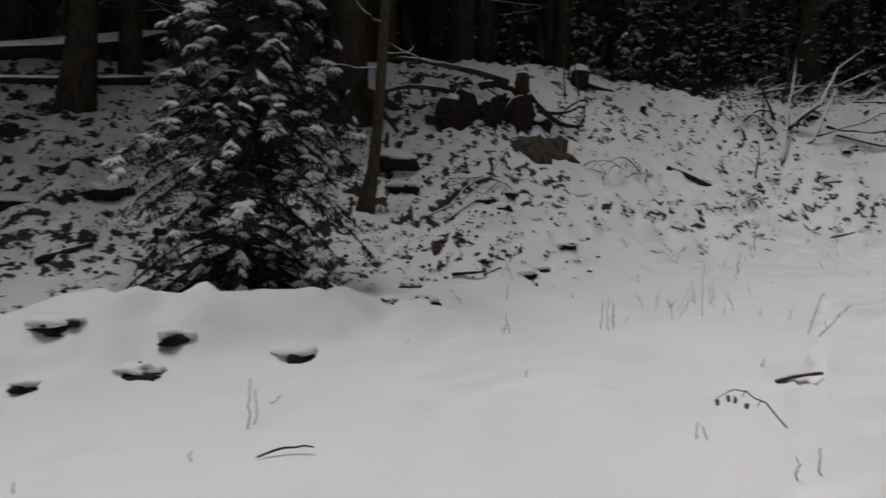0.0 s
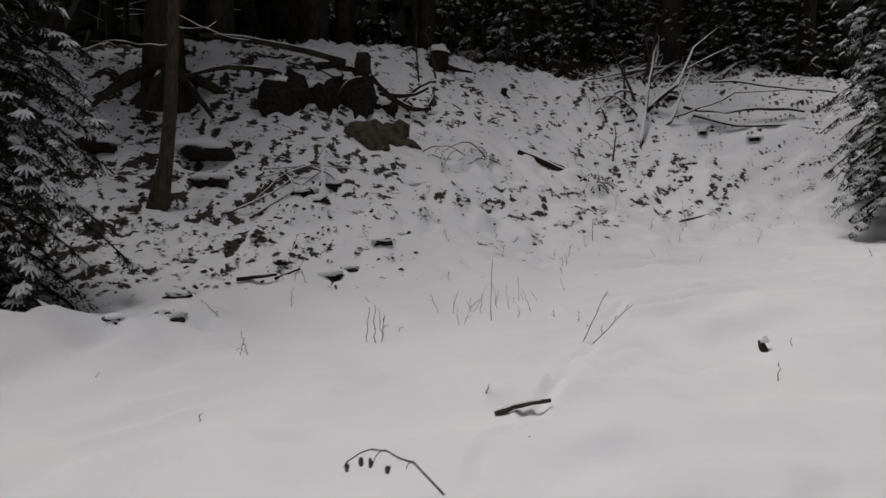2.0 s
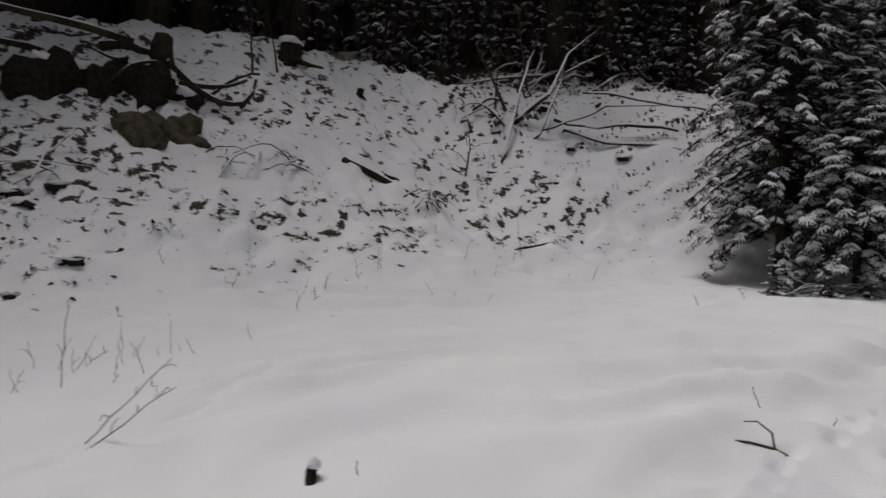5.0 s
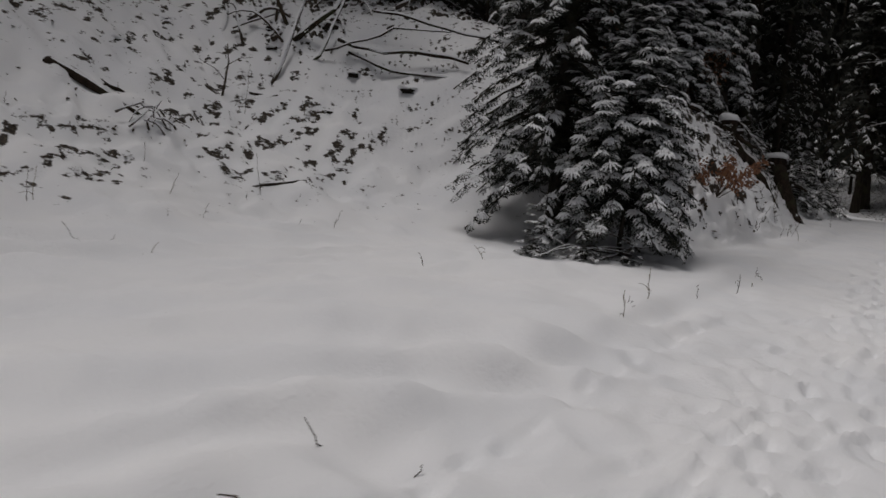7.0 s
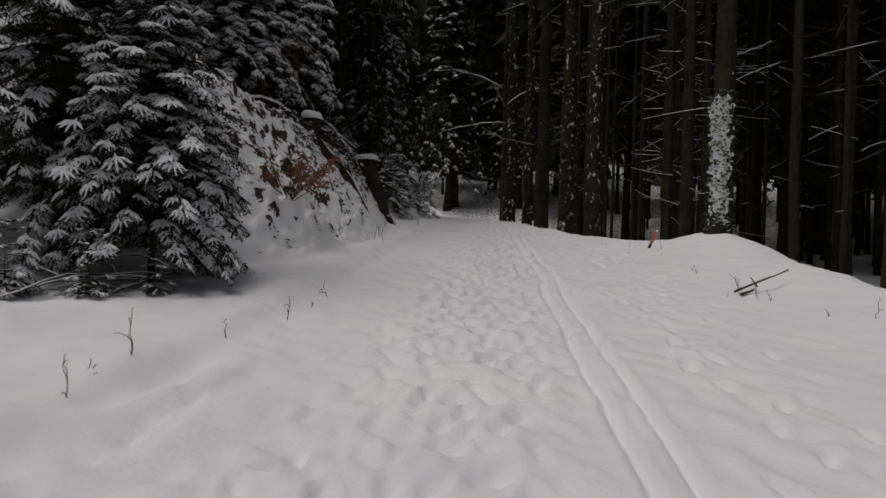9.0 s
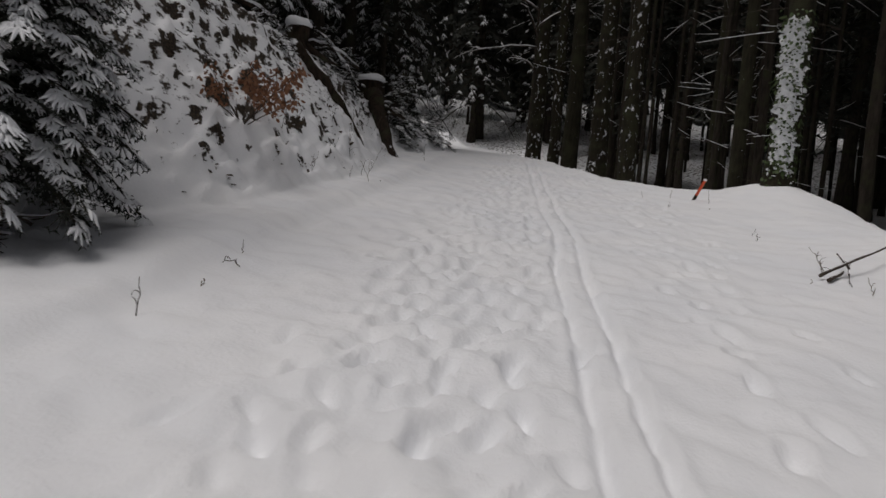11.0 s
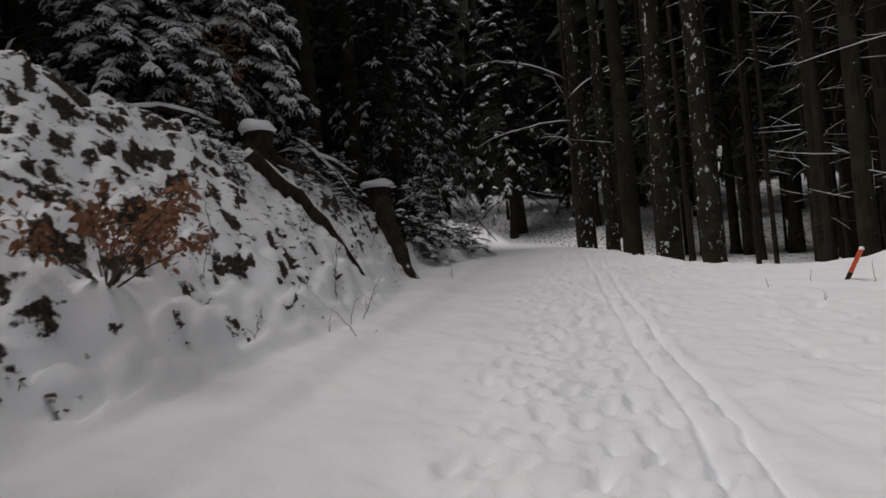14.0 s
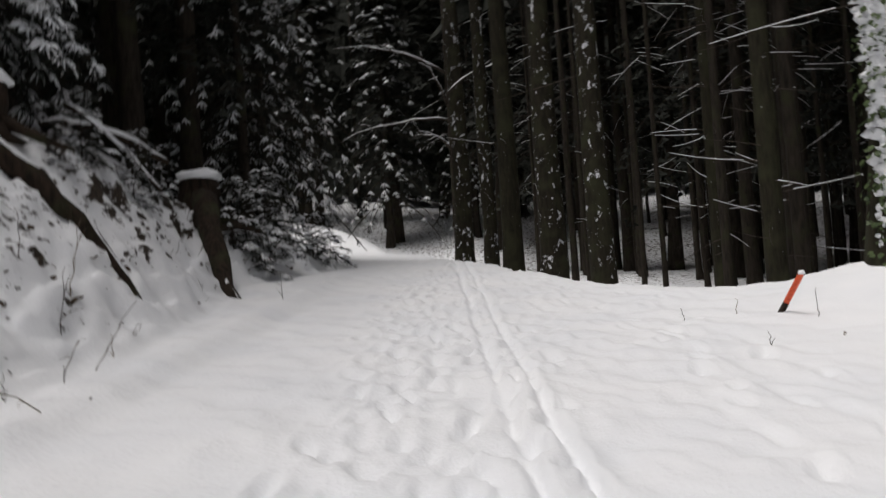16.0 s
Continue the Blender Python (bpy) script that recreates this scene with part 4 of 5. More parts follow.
for i, (a, b, sag, r) in enumerate((((-0.2, -0.3, 1.0), (-3.0, 0.2, 1.05), 0.12, 0.075), ((0.4, -0.3, 0.8), (1.75, -0.55, 0.2), -0.22, 0.075), ((1.75, -0.5, 0.2), (2.15, -0.35, 0.75), -0.05, 0.055), ((0.6, -0.4, 0.45), (1.9, -0.4, 0.8), -0.12, 0.05),
                                    ((0.3, -0.3, 0.75), (-0.7, -0.75, 0.15), 0.12, 0.04), ((-0.3, -0.4, 0.7), (-1.0, -0.6, 0.75), -0.1, 0.03), ((1.2, -0.3, 0.3), (2.2, -0.2, 0.95), 0.1, 0.04), ((-0.6, 0.2, 0.95), (0.35, 0.1, 0.95), 0.1, 0.1), ((-1.6, -0.2, 0.55), (-3.3, 0.0, 0.3), 0.15, 0.06))):
    snowy_limb(plate, "root", bent(a, b, sag, 0.06, 8, 50 + i), np.linspace(r, r * 0.55, 8), ROT, 60 + i, 0.6, 7)

# large tree with spreading roots above the bank
# added spruce: gives the old one a crown that shades the bank
plant_spruce(TALL[0], "forest_spruce", 6.7, 15.1, "tall dark spruce, its broad crown added to shade the ground", "forest spruces", 33, 1.0)
T = trunk_meshes(160, 22.0, 0.33, 8, 1.9, 4.0)
big = plant_trunk(T, "old_spruce", 6.6, 14.3, "thick old spruce with snowy spreading roots above the bank", BARK, scale=1.0)
rngr = np.random.RandomState(4)
for i in range(9):
    a = i * 0.7 + rngr.uniform(-0.2, 0.2)
    n = rngr.uniform(0.9, 1.9)
    p = bent((0.3 * math.cos(a), 0.3 * math.sin(a), 0.45), ((0.3 + n) * math.cos(a), (0.3 + n) * math.sin(a), 0.35 * (n * math.cos(a - 2.1)) - 0.25), 0.1, 0.09, 7, 70 + i)
    snowy_limb(big, "root", p, np.linspace(0.12, 0.04, 7), BARK, 80 + i, 0.4, 8)
for s, d, r in ((11.6, 17.6, 0.36), (13.2, 18.6, 0.3), (9.6, 19.0, 0.3), (4.2, 18.4, 0.3), (-1.8, 17.0, 0.3), (30.6, 8.2, 0.17)):
    plant_trunk(BARE[int(s * 7) % 4], "bare_spruce", s, d, "brown spruce trunk at the edge of the wood", BARK, "forest trunks", s * 77, r / 0.24)
# crooked young tree on the bank
slim = thing("young_tree", on_land(5.42, 11.05, -0.1), "slender brown tree with a crooked foot and a snowy twig", "tree")
g = np.linspace(0, 1, 10)
part("trunk", tube_mesh("trunk", np.stack([0.2 * (1 - np.exp(-g * 7)) * UX + 0.12 * g, 0.2 * (1 - np.exp(-g * 7)) * UY, g * 7.0], -1), 0.115 * (1 - 0.65 * g) * (1 + 0.5 * np.exp(-g * 30)), 10, 0.08, 5), BARK_BROWN, slim)
for i, (z, a, n) in enumerate(((3.1, 0.4, 1.3), (2.6, -2.4, 1.2), (3.4, -2.2, 1.0), (2.9, 1.2, 0.7))):
    p = bent((0.24 * UX, 0.24 * UY, z), (0.24 * UX + n * math.cos(a), 0.24 * UY + n * math.sin(a), z - 0.25 + 0.2 * i), -0.1, 0.12, 8, 90 + i)
    snowy_limb(slim, "twig", p, np.linspace(0.014, 0.005, 8), TWIG, 95 + i, 0.9, 5)


# tangle of fallen branches at the bank's corner
def branch_pile(s, d, spread, count, seed, label, up=0.5, r=0.04):
    rng = np.random.RandomState(seed)
    for i in range(count):
        a0, a1 = rng.uniform(-spread, spread, 2), rng.uniform(-spread, spread, 2)
        p0, p1 = place(s + a0[0] * 1.4, d + a0[1] * 0.6, rng.uniform(0, 0.25)), place(s + a1[0] * 1.4, d + a1[1] * 0.6, rng.uniform(0.1, up))
        c = (p0 + p1) / 2
        t = thing("fallen_branch", c, label, "dead wood", "fallen branches")
        rr = r * rng.uniform(0.5, 1.3)
        snowy_limb(t, "wood", bent(p0 - c, p1 - c, rng.uniform(-0.1, 0.3), 0.1, 8, seed + i), np.linspace(rr, rr * 0.4, 8), TWIG, seed + i, 1.0, 6)


branch_pile(18.6, 11.4, 1.5, 20, 200, "grey fallen branch under snow at the corner of the bank", 0.9)
branch_pile(19.4, 10.7, 1.2, 16, 215, "grey fallen branch under snow at the corner of the bank", 0.7, 0.035)
branch_pile(20.6, 10.2, 1.4, 14, 230, "grey fallen branch under snow at the corner of the bank", 0.8)
# dark clods peeping out along the slope
for i, (s, d, z) in enumerate(((13.79, 8.93, 0.1), (15.62, 9.36, 0.1), (13.07, 10.97, 0.12), (15.84, 11.3, 0.1), (15.81, 12.59, 0.12), (12.3, 12.2, 0.1), (11.4, 9.6, 0.09))):
    stone(s, d, z, 740 + i, None, 0.4)
# bare leaning saplings and long limbs lying along the corner of the bank
for i, (pts, r) in enumerate(((((17.6, 11.0, 0.0), (17.75, 10.6, 0.55), (17.9, 10.2, 1.0), (18.1, 9.9, 1.7), (18.3, 9.0, 2.5)), (0.10, 0.085, 0.07, 0.035, 0.015)),
                              (((17.7, 10.5, -0.1), (17.6, 10.2, 0.15), (17.65, 10.0, 0.8), (17.8, 9.7, 1.6), (18.0, 8.7, 2.3)), (0.05, 0.05, 0.045, 0.035, 0.015)),
                              (((17.9, 10.0, 0.4), (18.1, 9.1, 0.55), (18.3, 8.2, 0.45), (18.6, 7.4, 0.3)), (0.06, 0.055, 0.06, 0.04)),
                              (((18.0, 9.8, 0.2), (18.1, 8.9, 0.3), (18.3, 8.0, 0.22), (18.6, 7.0, 0.12)), (0.045, 0.05, 0.045, 0.03)),
                              (((18.3, 9.6, 0.75), (18.4, 8.8, 0.85), (18.6, 7.8, 0.6), (18.9, 6.8, 0.5)), (0.035, 0.045, 0.04, 0.03)),
                              (((17.7, 10.2, 0.3), (17.9, 9.4, 0.7), (18.1, 8.7, 1.05), (18.3, 7.6, 1.0)), (0.035, 0.03, 0.03, 0.015)))):
    exposed_root(pts, [0.6 * x for x in r], "bare snowy limb leaning at the corner of the bank", 500 + i, 1.15)
for i, (s, d, z) in enumerate(((17.5, 11.6, 0.24), (17.3, 11.2, 0.16), (17.9, 9.5, 0.16), (18.1, 8.3, 0.18), (17.2, 9.3, 0.12), (18.2, 10.6, 0.2))):
    stone(s, d, z, 700 + i, None, 0.5)
branch_pile(11.2, 10.6, 0.7, 12, 260, "thin dead branch in a heap on the bank", 0.25, 0.02)
branch_pile(7.4, 10.8, 1.2, 12, 280, "thin dead branch in a heap on the bank", 0.3, 0.02)
branch_pile(13.85, 9.5, 0.35, 12, 300, "thin dead branch in a heap on the bank", 0.2, 0.018)
branch_pile(17.0, 3.9, 0.9, 12, 320, "dead twig below the spruces", 0.25, 0.014)
for i, (s, d, h, lean) in enumerate(((18.0, 11.4, 2.6, 0.5), (18.3, 11.2, 2.0, -0.25), (17.6, 11.6, 1.7, 0.05), (18.5, 11.6, 2.4, 0.9), (17.7, 11.3, 1.4, -0.6), (19.3, 11.2, 2.2, 0.3), (13.3, 14.2, 1.3, -0.15), (12.6, 14.0, 1.5, -0.1), (15.8, 10.6, 1.0, 0.02))):
    c = place(s, d)
    t = thing("shrub_stem", c, "bare shrub stem with snow along its upper side", "shrub", "shrub stems")
    snowy_limb(t, "stem", bent((0, 0, -0.1), (lean * h * UX, lean * h * UY, h), 0, 0.07, 8, 340 + i), np.linspace(0.03, 0.008, 8) * (1 + abs(lean)), BARK_BROWN, 350 + i, 0.4 * min(1, abs(lean) * 2), 6)
    for k in range(3):
        f = 0.4 + 0.18 * k
        b = np.array((lean * h * UX * f, lean * h * UY * f, h * f))
        e = b + np.array((math.cos(i * 2 + k * 2.2) * 0.5, math.sin(i * 2 + k * 2.2) * 0.5, 0.3))
        part("twig", tube_mesh("twig", bent(b, e, 0.05, 0.06, 6, 360 + i * 3 + k), np.linspace(0.009, 0.003, 6), 5), TWIG, t)


# ---------------------------------------------------------------- withered beech bushes
def leafy_bush(s, d, height, width, leaves, label, seed, low=0.25):
    rng = np.random.RandomState(seed)
    t = thing("beech_bush", on_land(s, d, -0.03), label, "shrub", "beech bushes")
    wood, leaf, tips = Heap(), Heap(), []
    for i in range(20):
        a = i * 2.4 + rng.uniform(-0.3, 0.3)
        n = width * rng.uniform(0.45, 1.0)
        g = np.linspace(0, 1, 7)
        p = np.stack([np.cos(a) * n * g ** 0.8, np.sin(a) * n * g ** 0.8, height * rng.uniform(0.55, 1.0) * (g ** 0.7)], -1) + np.cumsum(rng.uniform(-0.02, 0.02, (7, 3)), 0)
        wood.add(*tube(p, 0.009 * (1 - g * 0.75), 5, cap=False))
        tips.append(p)
    v = np.array([(0, 0, 0), (0.35, 0.26, 0.05), (0.75, 0.2, 0.02), (1, 0, -0.06), (0.75, -0.2, 0.02), (0.35, -0.26, 0.05)])
    q = np.array([(0, 1, 2, 3), (0, 3, 4, 5)])
    k = leaves
    pick = rng.randint(0, len(tips), k)
    f = rng.uniform(low, 1, k)
    where = np.array([[np.interp(ff, np.linspace(0, 1, 7), tips[j][:, c]) for c in range(3)] for j, ff in zip(pick, f)]) + rng.normal(0, 0.05, (k, 3))
    along = unit(rng.normal(0, 1, (k, 3)) + np.array([0, 0, -0.6]))
    side = unit(np.cross(along, rng.normal(0, 1, (k, 3))))
    leaf.stamp((v, q), where, along, side, np.cross(along, side), rng.uniform(0.05, 0.09, k))
    tagged(part("branchwork", wood.mesh("twigs"), TWIG, t), kind="stuff")
    tagged(part("leaves", leaf.mesh("leaves", False), LEAF, t, "withered copper-brown leaves"), kind="stuff")
    return t


leafy_bush(21.26, 3.66, 0.78, 0.95, 1000, "low beech bush with withered copper leaves on the bank", 1, 0.5)
leafy_bush(26.4, 5.9, 2.3, 0.7, 420, "young beech with withered copper leaves among spruces", 2, 0.4)
leafy_bush(18.3, 4.5, 3.4, 0.6, 260, "young beech with withered copper leaves among spruces", 3, 0.6)


# ---------------------------------------------------------------- ivy tree and marker pole at the road's shoulder
ivy = plant_trunk(trunk_meshes(170, 19.0, 0.25, 14, 1.5, 2.5), "ivy_tree", 27.95, -4.25, "trunk grown with ivy and plastered with snow on one side", BARK_MOSS)
rng = np.random.RandomState(12)
k = 520
z = rng.uniform(0.0, 1.0, k) ** 1.1 * 3.3
ang = rng.normal(math.atan2(-0.32, -0.95), 0.75, k)
where = np.stack([np.cos(ang) * 0.3, np.sin(ang) * 0.3, z], -1) + rng.normal(0, 0.025, (k, 3))
out = np.stack([np.cos(ang), np.sin(ang), np.zeros(k)], -1)
along = unit(out * 0.6 + np.array([0, 0, -0.8]) + rng.normal(0, 0.3, (k, 3)))
side = unit(np.cross(along, out))
leaf = Heap()
leaf.stamp((np.array([(0, 0, 0), (0.4, 0.45, 0), (1, 0, 0), (0.4, -0.45, 0)]), np.array([(0, 1, 2, 3)])), where, along, side, np.cross(along, side), rng.uniform(0.05, 0.1, k))
tagged(part("ivy_leaves", leaf.mesh("ivy_leaves", False), IVY, ivy, "small dark ivy leaves"), kind="stuff")
clots = Heap()
for i in range(680):
    zz = rng.uniform(0, 1) ** 1.1 * 3.1
    a = rng.normal(math.atan2(-0.32, -0.95), 0.36)
    v, q = lump((0.022 * rng.uniform(0.6, 1.4), 0.055 * rng.uniform(0.4, 1.6), 0.045 * rng.uniform(0.4, 1.7)), 500 + i, 0.5, 4, 7, -1)
    clots.add(v + np.array([math.cos(a) * 0.275, math.sin(a) * 0.275, zz]), q)
tagged(part("snow_clumps", clots.mesh("snow_clumps"), SNOW, ivy, "clumps of snow held by the ivy"), kind="stuff")

pole = thing("marker_pole", on_land(26.85, -2.5, -0.1), "leaning orange wooden road marker in the snow", "marker pole")
e = on_land(26.55, -2.66, 0.5) - on_land(26.85, -2.5)
part("shaft", tube_mesh("shaft", [(0, 0, 0), e * 0.35, e * 0.55, e * 0.97, e], [0.026, 0.027, 0.028, 0.028, 0.024], 10, 0.03, 2), ORANGE, pole)
part("foot", tube_mesh("foot", [(0, 0, 0.0), e * 0.12, e * 0.42], [0.030, 0.030, 0.0295], 10, 0.05, 3), ROT, pole, "dark bare lower end")
part("snow_cap", lump_mesh("snow_cap", (0.034, 0.034, 0.03), 9, 0.2, 5, 9), SNOW, pole, "dab of snow").location = e * 1.0


# ---------------------------------------------------------------- beech branches over the road
c = on_land(39.0, 1.45)
for i, (z, out, up, n) in enumerate(((3.9, (-0.75, 0.65), -0.28, 3.4), (4.3, (-0.9, 0.2), 0.3, 2.6), (3.1, (-0.8, 0.5), 0.05, 1.6), (5.2, (-0.5, 0.85), 0.2, 3.2), (4.6, (0.2, -0.9), 0.5, 2.0))):
    t = thing("overhanging_branch", c + Vector((0, 0, z)), "long thin beech branch over the road with snow along it", "branch", "overhanging branches")
    o = np.array((UX * out[0] - UY * out[1], UY * out[0] + UX * out[1], up))
    p = bent((0, 0, 0), o * n, 0.22, 0.10, 9, 600 + i)
    snowy_limb(t, "wood", p, np.linspace(0.035, 0.008, 9), TWIG, 610 + i, 1.0, 6)
    for k in range(4):
        b = p[3 + k]
        q = bent(b, b + o * 0.5 + np.array((0.25 * (-1) ** k, 0.2 * (-1) ** k, -0.15 + 0.1 * k)), 0.05, 0.05, 6, 620 + i * 4 + k)
        snowy_limb(t, "twig", q, np.linspace(0.012, 0.004, 6), TWIG, 640 + i * 4 + k, 1.1, 5)


# ---------------------------------------------------------------- dry stalks and twigs in the snow
def stalk(s, d, height, lean, bend=0.0, seed=0, r=0.004, fork=0, mat=None, name="dry_stalk", label="thin dry stalk standing in the snow", head=0):
    """lean: how far its tip lies along and across the road, in heights."""
    t = thing(name, on_land(s, d, -0.04), label, "plant", "dry stalks")
    o = np.array((UX * lean[0] - UY * lean[1], UY * lean[0] + UX * lean[1], 0.0))
    g = np.linspace(0, 1, 9)
    p = g[:, None] * o * height + np.array([0, 0, 1.0]) * (height * (g - bend * g ** 2.4))[:, None] + np.random.RandomState(seed).uniform(-0.012, 0.012, (9, 3))
    part("stem", tube_mesh("stem", p, r * (1 - g * 0.5), 5), mat or TWIG, t)
    rng = np.random.RandomState(seed)
    for i in range(fork):
        b = p[3 + (i * 2) % 5]
        e = b + np.array((rng.uniform(-0.3, 0.3), rng.uniform(-0.3, 0.3), rng.uniform(-0.05, 0.35))) * height * 0.7
        part("side_stem", tube_mesh("side_stem", bent(b, e, 0.02, 0.012, 6, seed + i), np.linspace(r * 0.7, r * 0.35, 6), 5), mat or TWIG, t)
    for i in range(head):
        part("seed_head", lump_mesh("seed_head", (0.012, 0.012, 0.022), seed + i, 0.3, 5, 7, -1), mat or TWIG, t).location = p[-1 - i] + np.array([0, 0, -0.025 - 0.02 * i])
    return t


stalk(4.2, 2.52, 0.62, (-0.75, 0.35), 0.62, 1, 0.006, 2, name="bowed_weed", label="bowed dry weed with hanging seed heads", head=4)
rows = ((4.6, 6.0, 0.32, 0.1, 0.5, 1), (4.68, 5.95, 0.3, -0.3, 0.1, 0), (5.82, 5.68, 0.42, 0.05, 0, 0), (5.9, 5.66, 0.38, -0.15, 0, 0), (5.75, 5.72, 0.4, 0.12, 0, 0), (6.07, 5.71, 0.14, 0.6, 0, 0), (7.1, 5.42, 0.7, 0.02, 0, 0), (6.8, 4.0, 0.5, 1.2, 0, 3),
        (3.72, 4.52, 0.13, 0.0, 0, 0), (1.44, 4.51, 0.36, 0.02, 0, 0), (1.5, 4.55, 0.28, -0.08, 0, 0), (1.67, 4.94, 0.1, 1.4, 0, 1), (3.41, 2.63, 0.2, 0.35, 0, 0), (3.5, 2.6, 0.2, -0.4, 0, 0), (3.45, 2.04, 0.16, -0.05, 0, 0), (3.53, 1.99, 0.2, -0.1, 0, 0),
        (0.14, 4.31, 0.1, 0.05, 0, 0), (3.39, 5.97, 0.1, 0.5, 0, 1), (5.19, 3.41, 0.16, 0.15, 0, 2), (4.68, 2.62, 0.14, 1.0, 0, 0), (4.95, 7.25, 0.32, -0.9, 0.2, 1), (7.45, 6.23, 0.24, 0.8, 0.3, 1), (1.0, 4.19, 0.1, 0.1, 0, 0), (6.43, 8.79, 0.5, 0.3, 0.1, 4),
        (5.96, 5.74, 0.42, 0.05, 0.3, 2), (6.78, 3.92, 0.4, 1.3, 0, 3), (7.58, 2.75, 0.12, 0, 0, 1), (11.67, 7.81, 0.5, 0.02, 0, 1), (6.88, 2.29, 0.2, -0.05, 0, 0), (7.76, 2.61, 0.18, 0.0, 0, 0), (11.94, 6.05, 0.3, 0.4, 0, 1), (10.93, 3.97, 0.15, 0.1, 0, 0),
        (14.15, 4.33, 0.3, -0.3, 0.2, 3), (13.19, 7.77, 0.4, 0.3, 0, 1), (14.81, 7.99, 0.7, -0.2, 0, 1), (12.53, 2.52, 0.2, 0.0, 0, 1), (14.03, 2.08, 0.34, -0.15, 0, 3), (14.3, 2.15, 0.25, 0.2, 0, 2), (14.15, 4.14, 0.3, 0.5, 0.5, 3), (14.94, 4.1, 0.45, -0.5, 0.2, 3),
        (9.91, 3.4, 0.05, 1.0, 0, 0), (10.5, 1.88, 0.26, -0.6, 0, 0), (10.42, 1.8, 0.12, -1.3, 0, 0), (10.58, 1.49, 0.09, 0.9, 0, 0), (8.6, 1.9, 0.1, 0.9, 0, 1), (11.23, 3.81, 0.12, 0.1, 0, 0), (11.57, 7.75, 0.5, 0.0, 0, 0), (13.3, 7.01, 0.1, 0.5, 0, 2), (10.19, 7.15, 0.35, 0.1, 0.2, 4), (14.8, 8.13, 0.12, -2.5, 0, 1), (15.86, 10.02, 1.0, 0.0, 0, 1),
        (14.68, 2.13, 0.42, -0.1, 0, 4), (15.68, 2.0, 0.22, 0.0, 0, 0), (16.52, 1.84, 0.25, 0.0, 0, 2), (17.22, 1.88, 0.12, 0.9, 0.4, 1), (16.07, 2.88, 0.25, 1.5, 0.7, 2), (20.61, -2.89, 0.3, 1.2, 0.2, 4), (20.9, -3.0, 0.3, 1.0, 0.1, 2), (23.05, -2.74, 0.14, -0.6, 0, 2),
        (18.87, -3.38, 0.08, 0.8, 0, 3), (18.77, -3.79, 0.3, -0.1, 0.1, 1), (18.23, 2.08, 0.14, -0.1, 0, 0), (17.86, 1.89, 0.22, -0.9, 0.6, 3), (23.52, 2.65, 0.5, -1.6, 0.2, 1), (22.82, -2.75, 0.14, -0.3, 0, 2), (20.13, -2.98, 0.35, 1.5, 0.3, 3), (19.78, -3.06, 0.2, 1.2, 0, 2),
        (19.39, 2.5, 0.12, 0.0, 0, 1), (22.57, 3.25, 0.25, 0.1, 0, 3), (20.01, -2.6, 0.08, 0.3, 0, 0), (23.64, 2.56, 0.12, 0.3, 0, 3), (24.0, 2.98, 0.5, 0.5, 0.2, 3), (24.84, 3.07, 0.3, 0.0, 0, 1), (24.86, 2.87, 0.1, 0.2, 0, 3), (26.47, -2.75, 0.3, -0.1, 0, 0),
        (25.73, -2.64, 0.15, 0.4, 0.6, 1), (25.33, -1.94, 0.14, 0.7, 0, 1), (26.77, -1.62, 0.16, 0.1, 0, 0), (26.8, -2.13, 0.2, 0.05, 0, 0), (28.42, 2.92, 0.45, 0.1, 0, 2), (24.34, 3.0, 0.7, 0.6, 0.1, 2), (24.97, 3.51, 0.8, 0.25, 0.1, 2), (24.6, 3.35, 0.75, 0.4, 0.1, 2))
for i, (s, d, h, l, b, f) in enumerate(rows):
    stalk(s, d, h, (l, 0.15 * ((i * 7) % 5 - 2) * min(1, abs(l) + 0.2)), b, 700 + i, 0.0045, f, (TWIG, STRAW)[i % 3 == 0])
tuft_rng = np.random.RandomState(61)
for i in range(22):
    s, d = 7.9 + tuft_rng.normal(0, 0.5), 5.75 + tuft_rng.normal(0, 0.4)
    stalk(s, d, tuft_rng.uniform(0.15, 0.45), (tuft_rng.uniform(-0.4, 0.4), tuft_rng.uniform(-0.3, 0.3)), tuft_rng.uniform(0, 0.5), 950 + i, 0.003, i % 2, STRAW)
for i in range(40):
    s, d = tuft_rng.uniform(5, 16), 0
    d = float(toe_line(s)) + tuft_rng.uniform(0.2, 4.5)
    stalk(s, d, tuft_rng.uniform(0.15, 0.5), (tuft_rng.uniform(-0.5, 0.5), tuft_rng.uniform(-0.4, 0.2)), tuft_rng.uniform(0, 0.4), 980 + i, 0.0035, i % 4)
for i in range(26):
    s = tuft_rng.uniform(19.5, 31)
    d = float(toe_line(s)) + tuft_rng.uniform(-0.1, 1.6)
    stalk(s, d, tuft_rng.uniform(0.15, 0.6), (tuft_rng.uniform(-0.6, 0.6), tuft_rng.uniform(-0.5, 0.1)), tuft_rng.uniform(0, 0.4), 1030 + i, 0.004, i % 4)
for i, (s, d, z) in enumerate(((5.27, 3.13, 0.36), (1.45, 3.87, 0.32))):
    a, b = place(s - z * 0.42, d + 0.27 * z, 0.015), place(s + z * 0.42, d - 0.27 * z, 0.04)
    t = thing("stick", (a + b) / 2, "dark broken stick lying on the snow", "stick", "sticks")
    snowy_limb(t, "wood", bent(a - (a + b) / 2, b - (a + b) / 2, 0.02, 0.015, 7, 800 + i), np.linspace(0.016, 0.010, 7) * (1.4 if i == 0 else 0.5), TWIG, 810 + i, 0.7 if i == 0 else 0, 6)
c = place(9.65, 1.62)
t = thing("forked_twig", c, "dark forked twig arching out of the snow", "stick")
ax = np.array((UX, UY, 0))
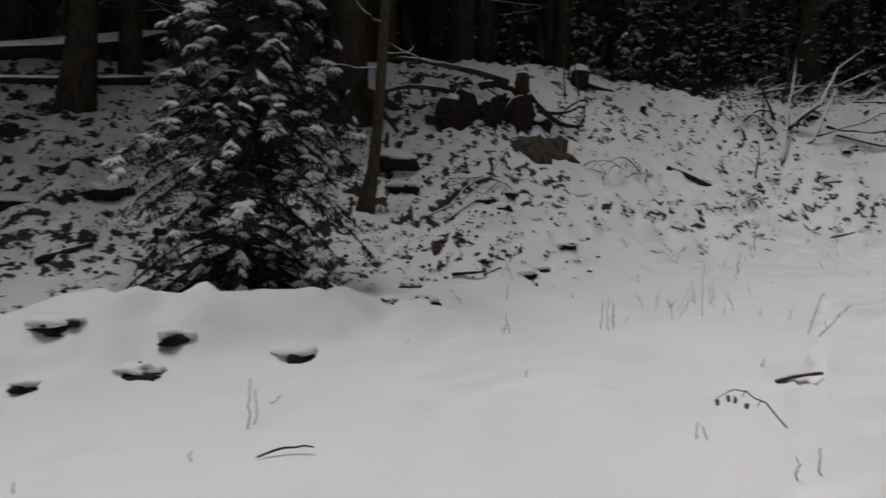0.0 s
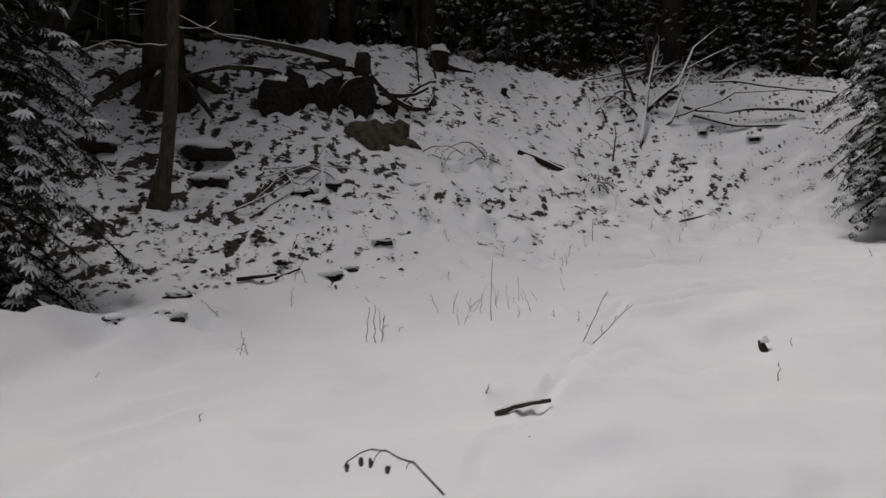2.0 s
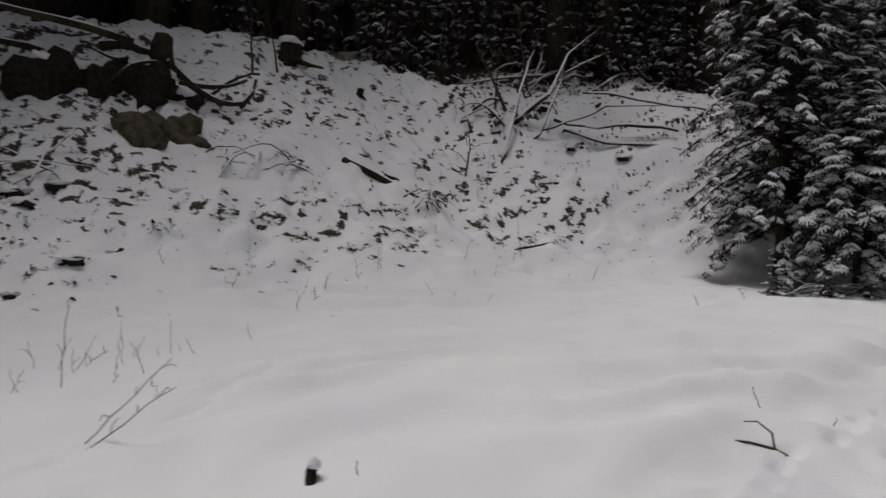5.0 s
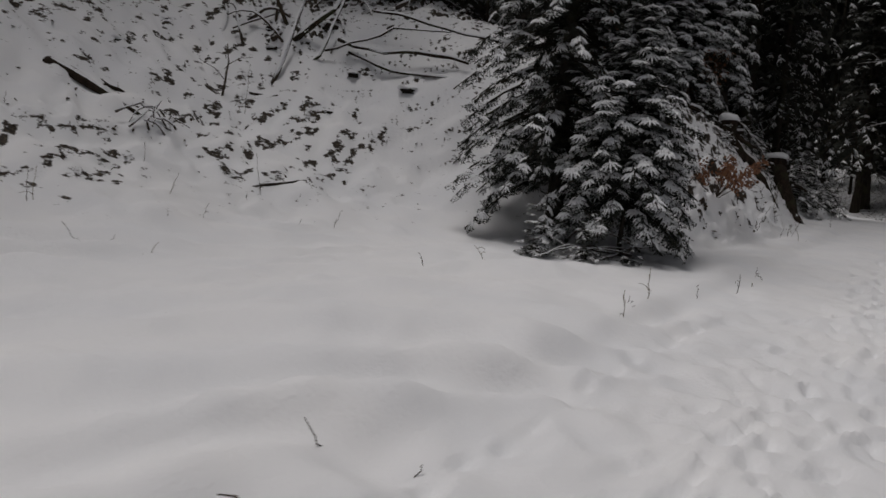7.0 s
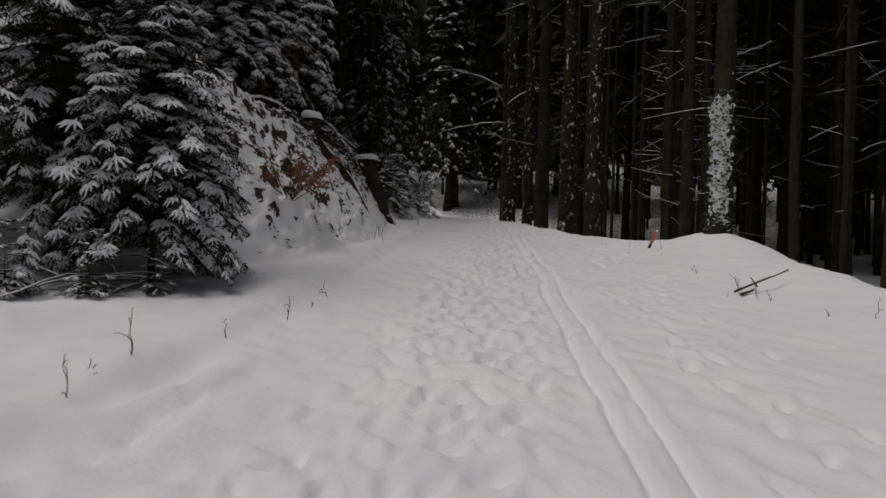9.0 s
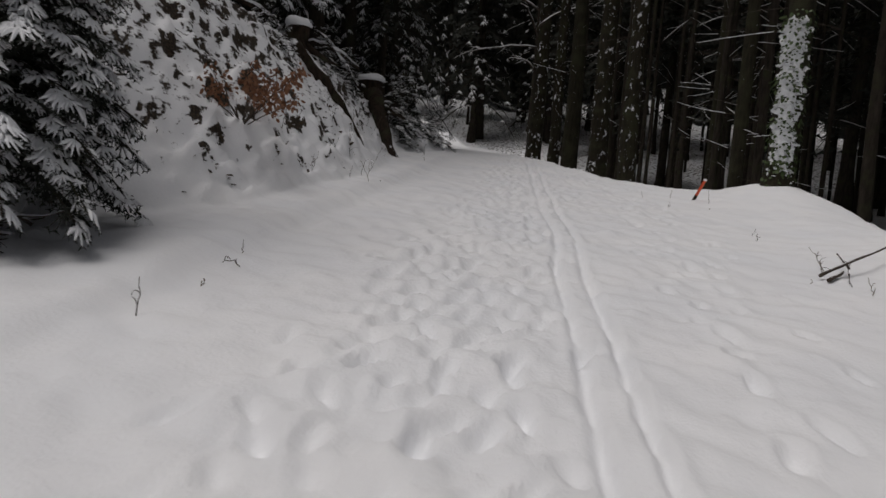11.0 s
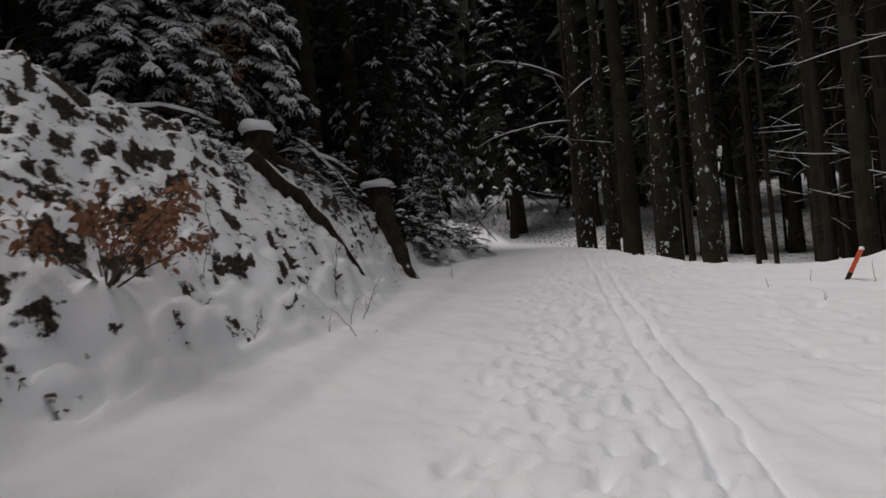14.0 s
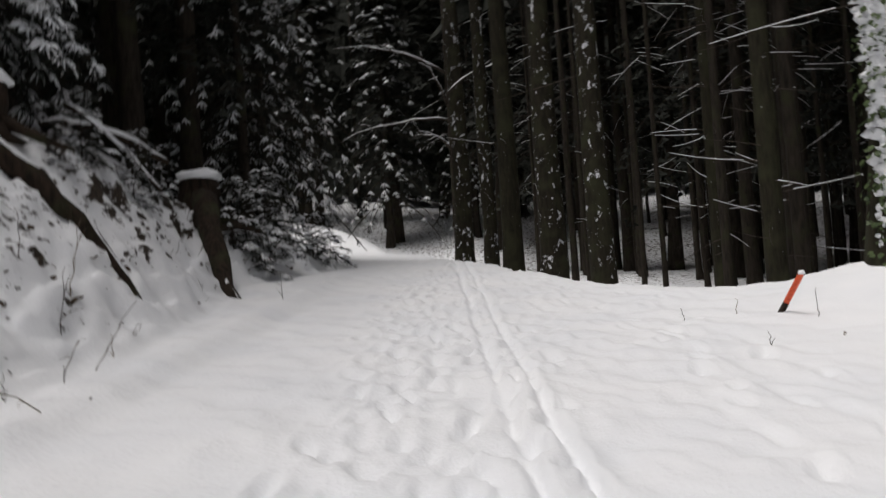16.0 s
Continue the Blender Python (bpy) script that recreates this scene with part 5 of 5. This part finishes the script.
dx = np.array((-UY, UX, 0))
part("stem", tube_mesh("stem", bent(-0.12 * ax + 0.2 * dx + (0, 0, 0.0), 0.18 * ax - 0.2 * dx + (0, 0, 0.02), 0.06, 0.01, 8, 900), np.linspace(0.009, 0.007, 8), 6), TWIG, t)
part("side_stem", tube_mesh("side_stem", [0.13 * ax - 0.13 * dx + (0, 0, 0.05), 0.16 * ax - 0.1 * dx + (0, 0, 0.12), 0.15 * ax - 0.02 * dx + (0, 0, 0.17), 0.13 * ax + 0.05 * dx + (0, 0, 0.16)], [0.006, 0.006, 0.005, 0.003], 6), TWIG, t)
part("side_stem", tube_mesh("side_stem", [0.02 * ax + 0.03 * dx + (0, 0, 0.055), 0.01 * ax - 0.05 * dx + (0, 0, 0.03), -0.02 * ax - 0.1 * dx + (0, 0, -0.03)], [0.006, 0.005, 0.004], 6), TWIG, t)


# ---------------------------------------------------------------- dead leaves and grass tufts that come through the snow of the bank
rng = np.random.RandomState(33)
k = 60000
ss = np.concatenate([rng.uniform(-3, 23, int(k * 0.72)), rng.uniform(18, 33, k - int(k * 0.72))])
ee = np.concatenate([rng.uniform(0.4, 9.8, int(k * 0.72)), rng.uniform(0.15, 3.4, k - int(k * 0.72))])
dd = toe_line(ss) + ee
keep = lee(ss, dd) * cover(ss, ee) + rng.uniform(-0.3, 0.3, k) > 0.55
ss, dd = ss[keep], dd[keep]
x, y, z = land(ss, dd)
n = len(ss)
where = np.stack([x, y, z + 0.01 + 0.05 * rng.rand(n)], -1)
along = unit(rng.normal(0, 1, (n, 3)) * np.array([1, 1, 0.45]) + np.array([0.1, -0.25, -0.1]))
side = unit(np.cross(along, rng.normal(0, 1, (n, 3))))
tuft = Heap()
tuft.stamp((np.array([(0, -0.05, 0), (0.35, -0.28, 0.08), (0.8, -0.18, 0.0), (1, 0.02, -0.1), (0.7, 0.24, 0.06), (0.2, 0.2, 0.02)]), np.array([(0, 1, 2, 3), (0, 3, 4, 5)])), where, along, side, np.cross(along, side), rng.uniform(0.03, 0.10, n))
LITTER = tinted("dead_leaves", (0.025, 0.018, 0.014), (0.10, 0.07, 0.045), 9)
tagged(part("dead_leaves", tuft.mesh("dead_leaves", False), LITTER), "dark dead leaves and grass tufts sticking out of the snow", "leaves", kind="stuff")
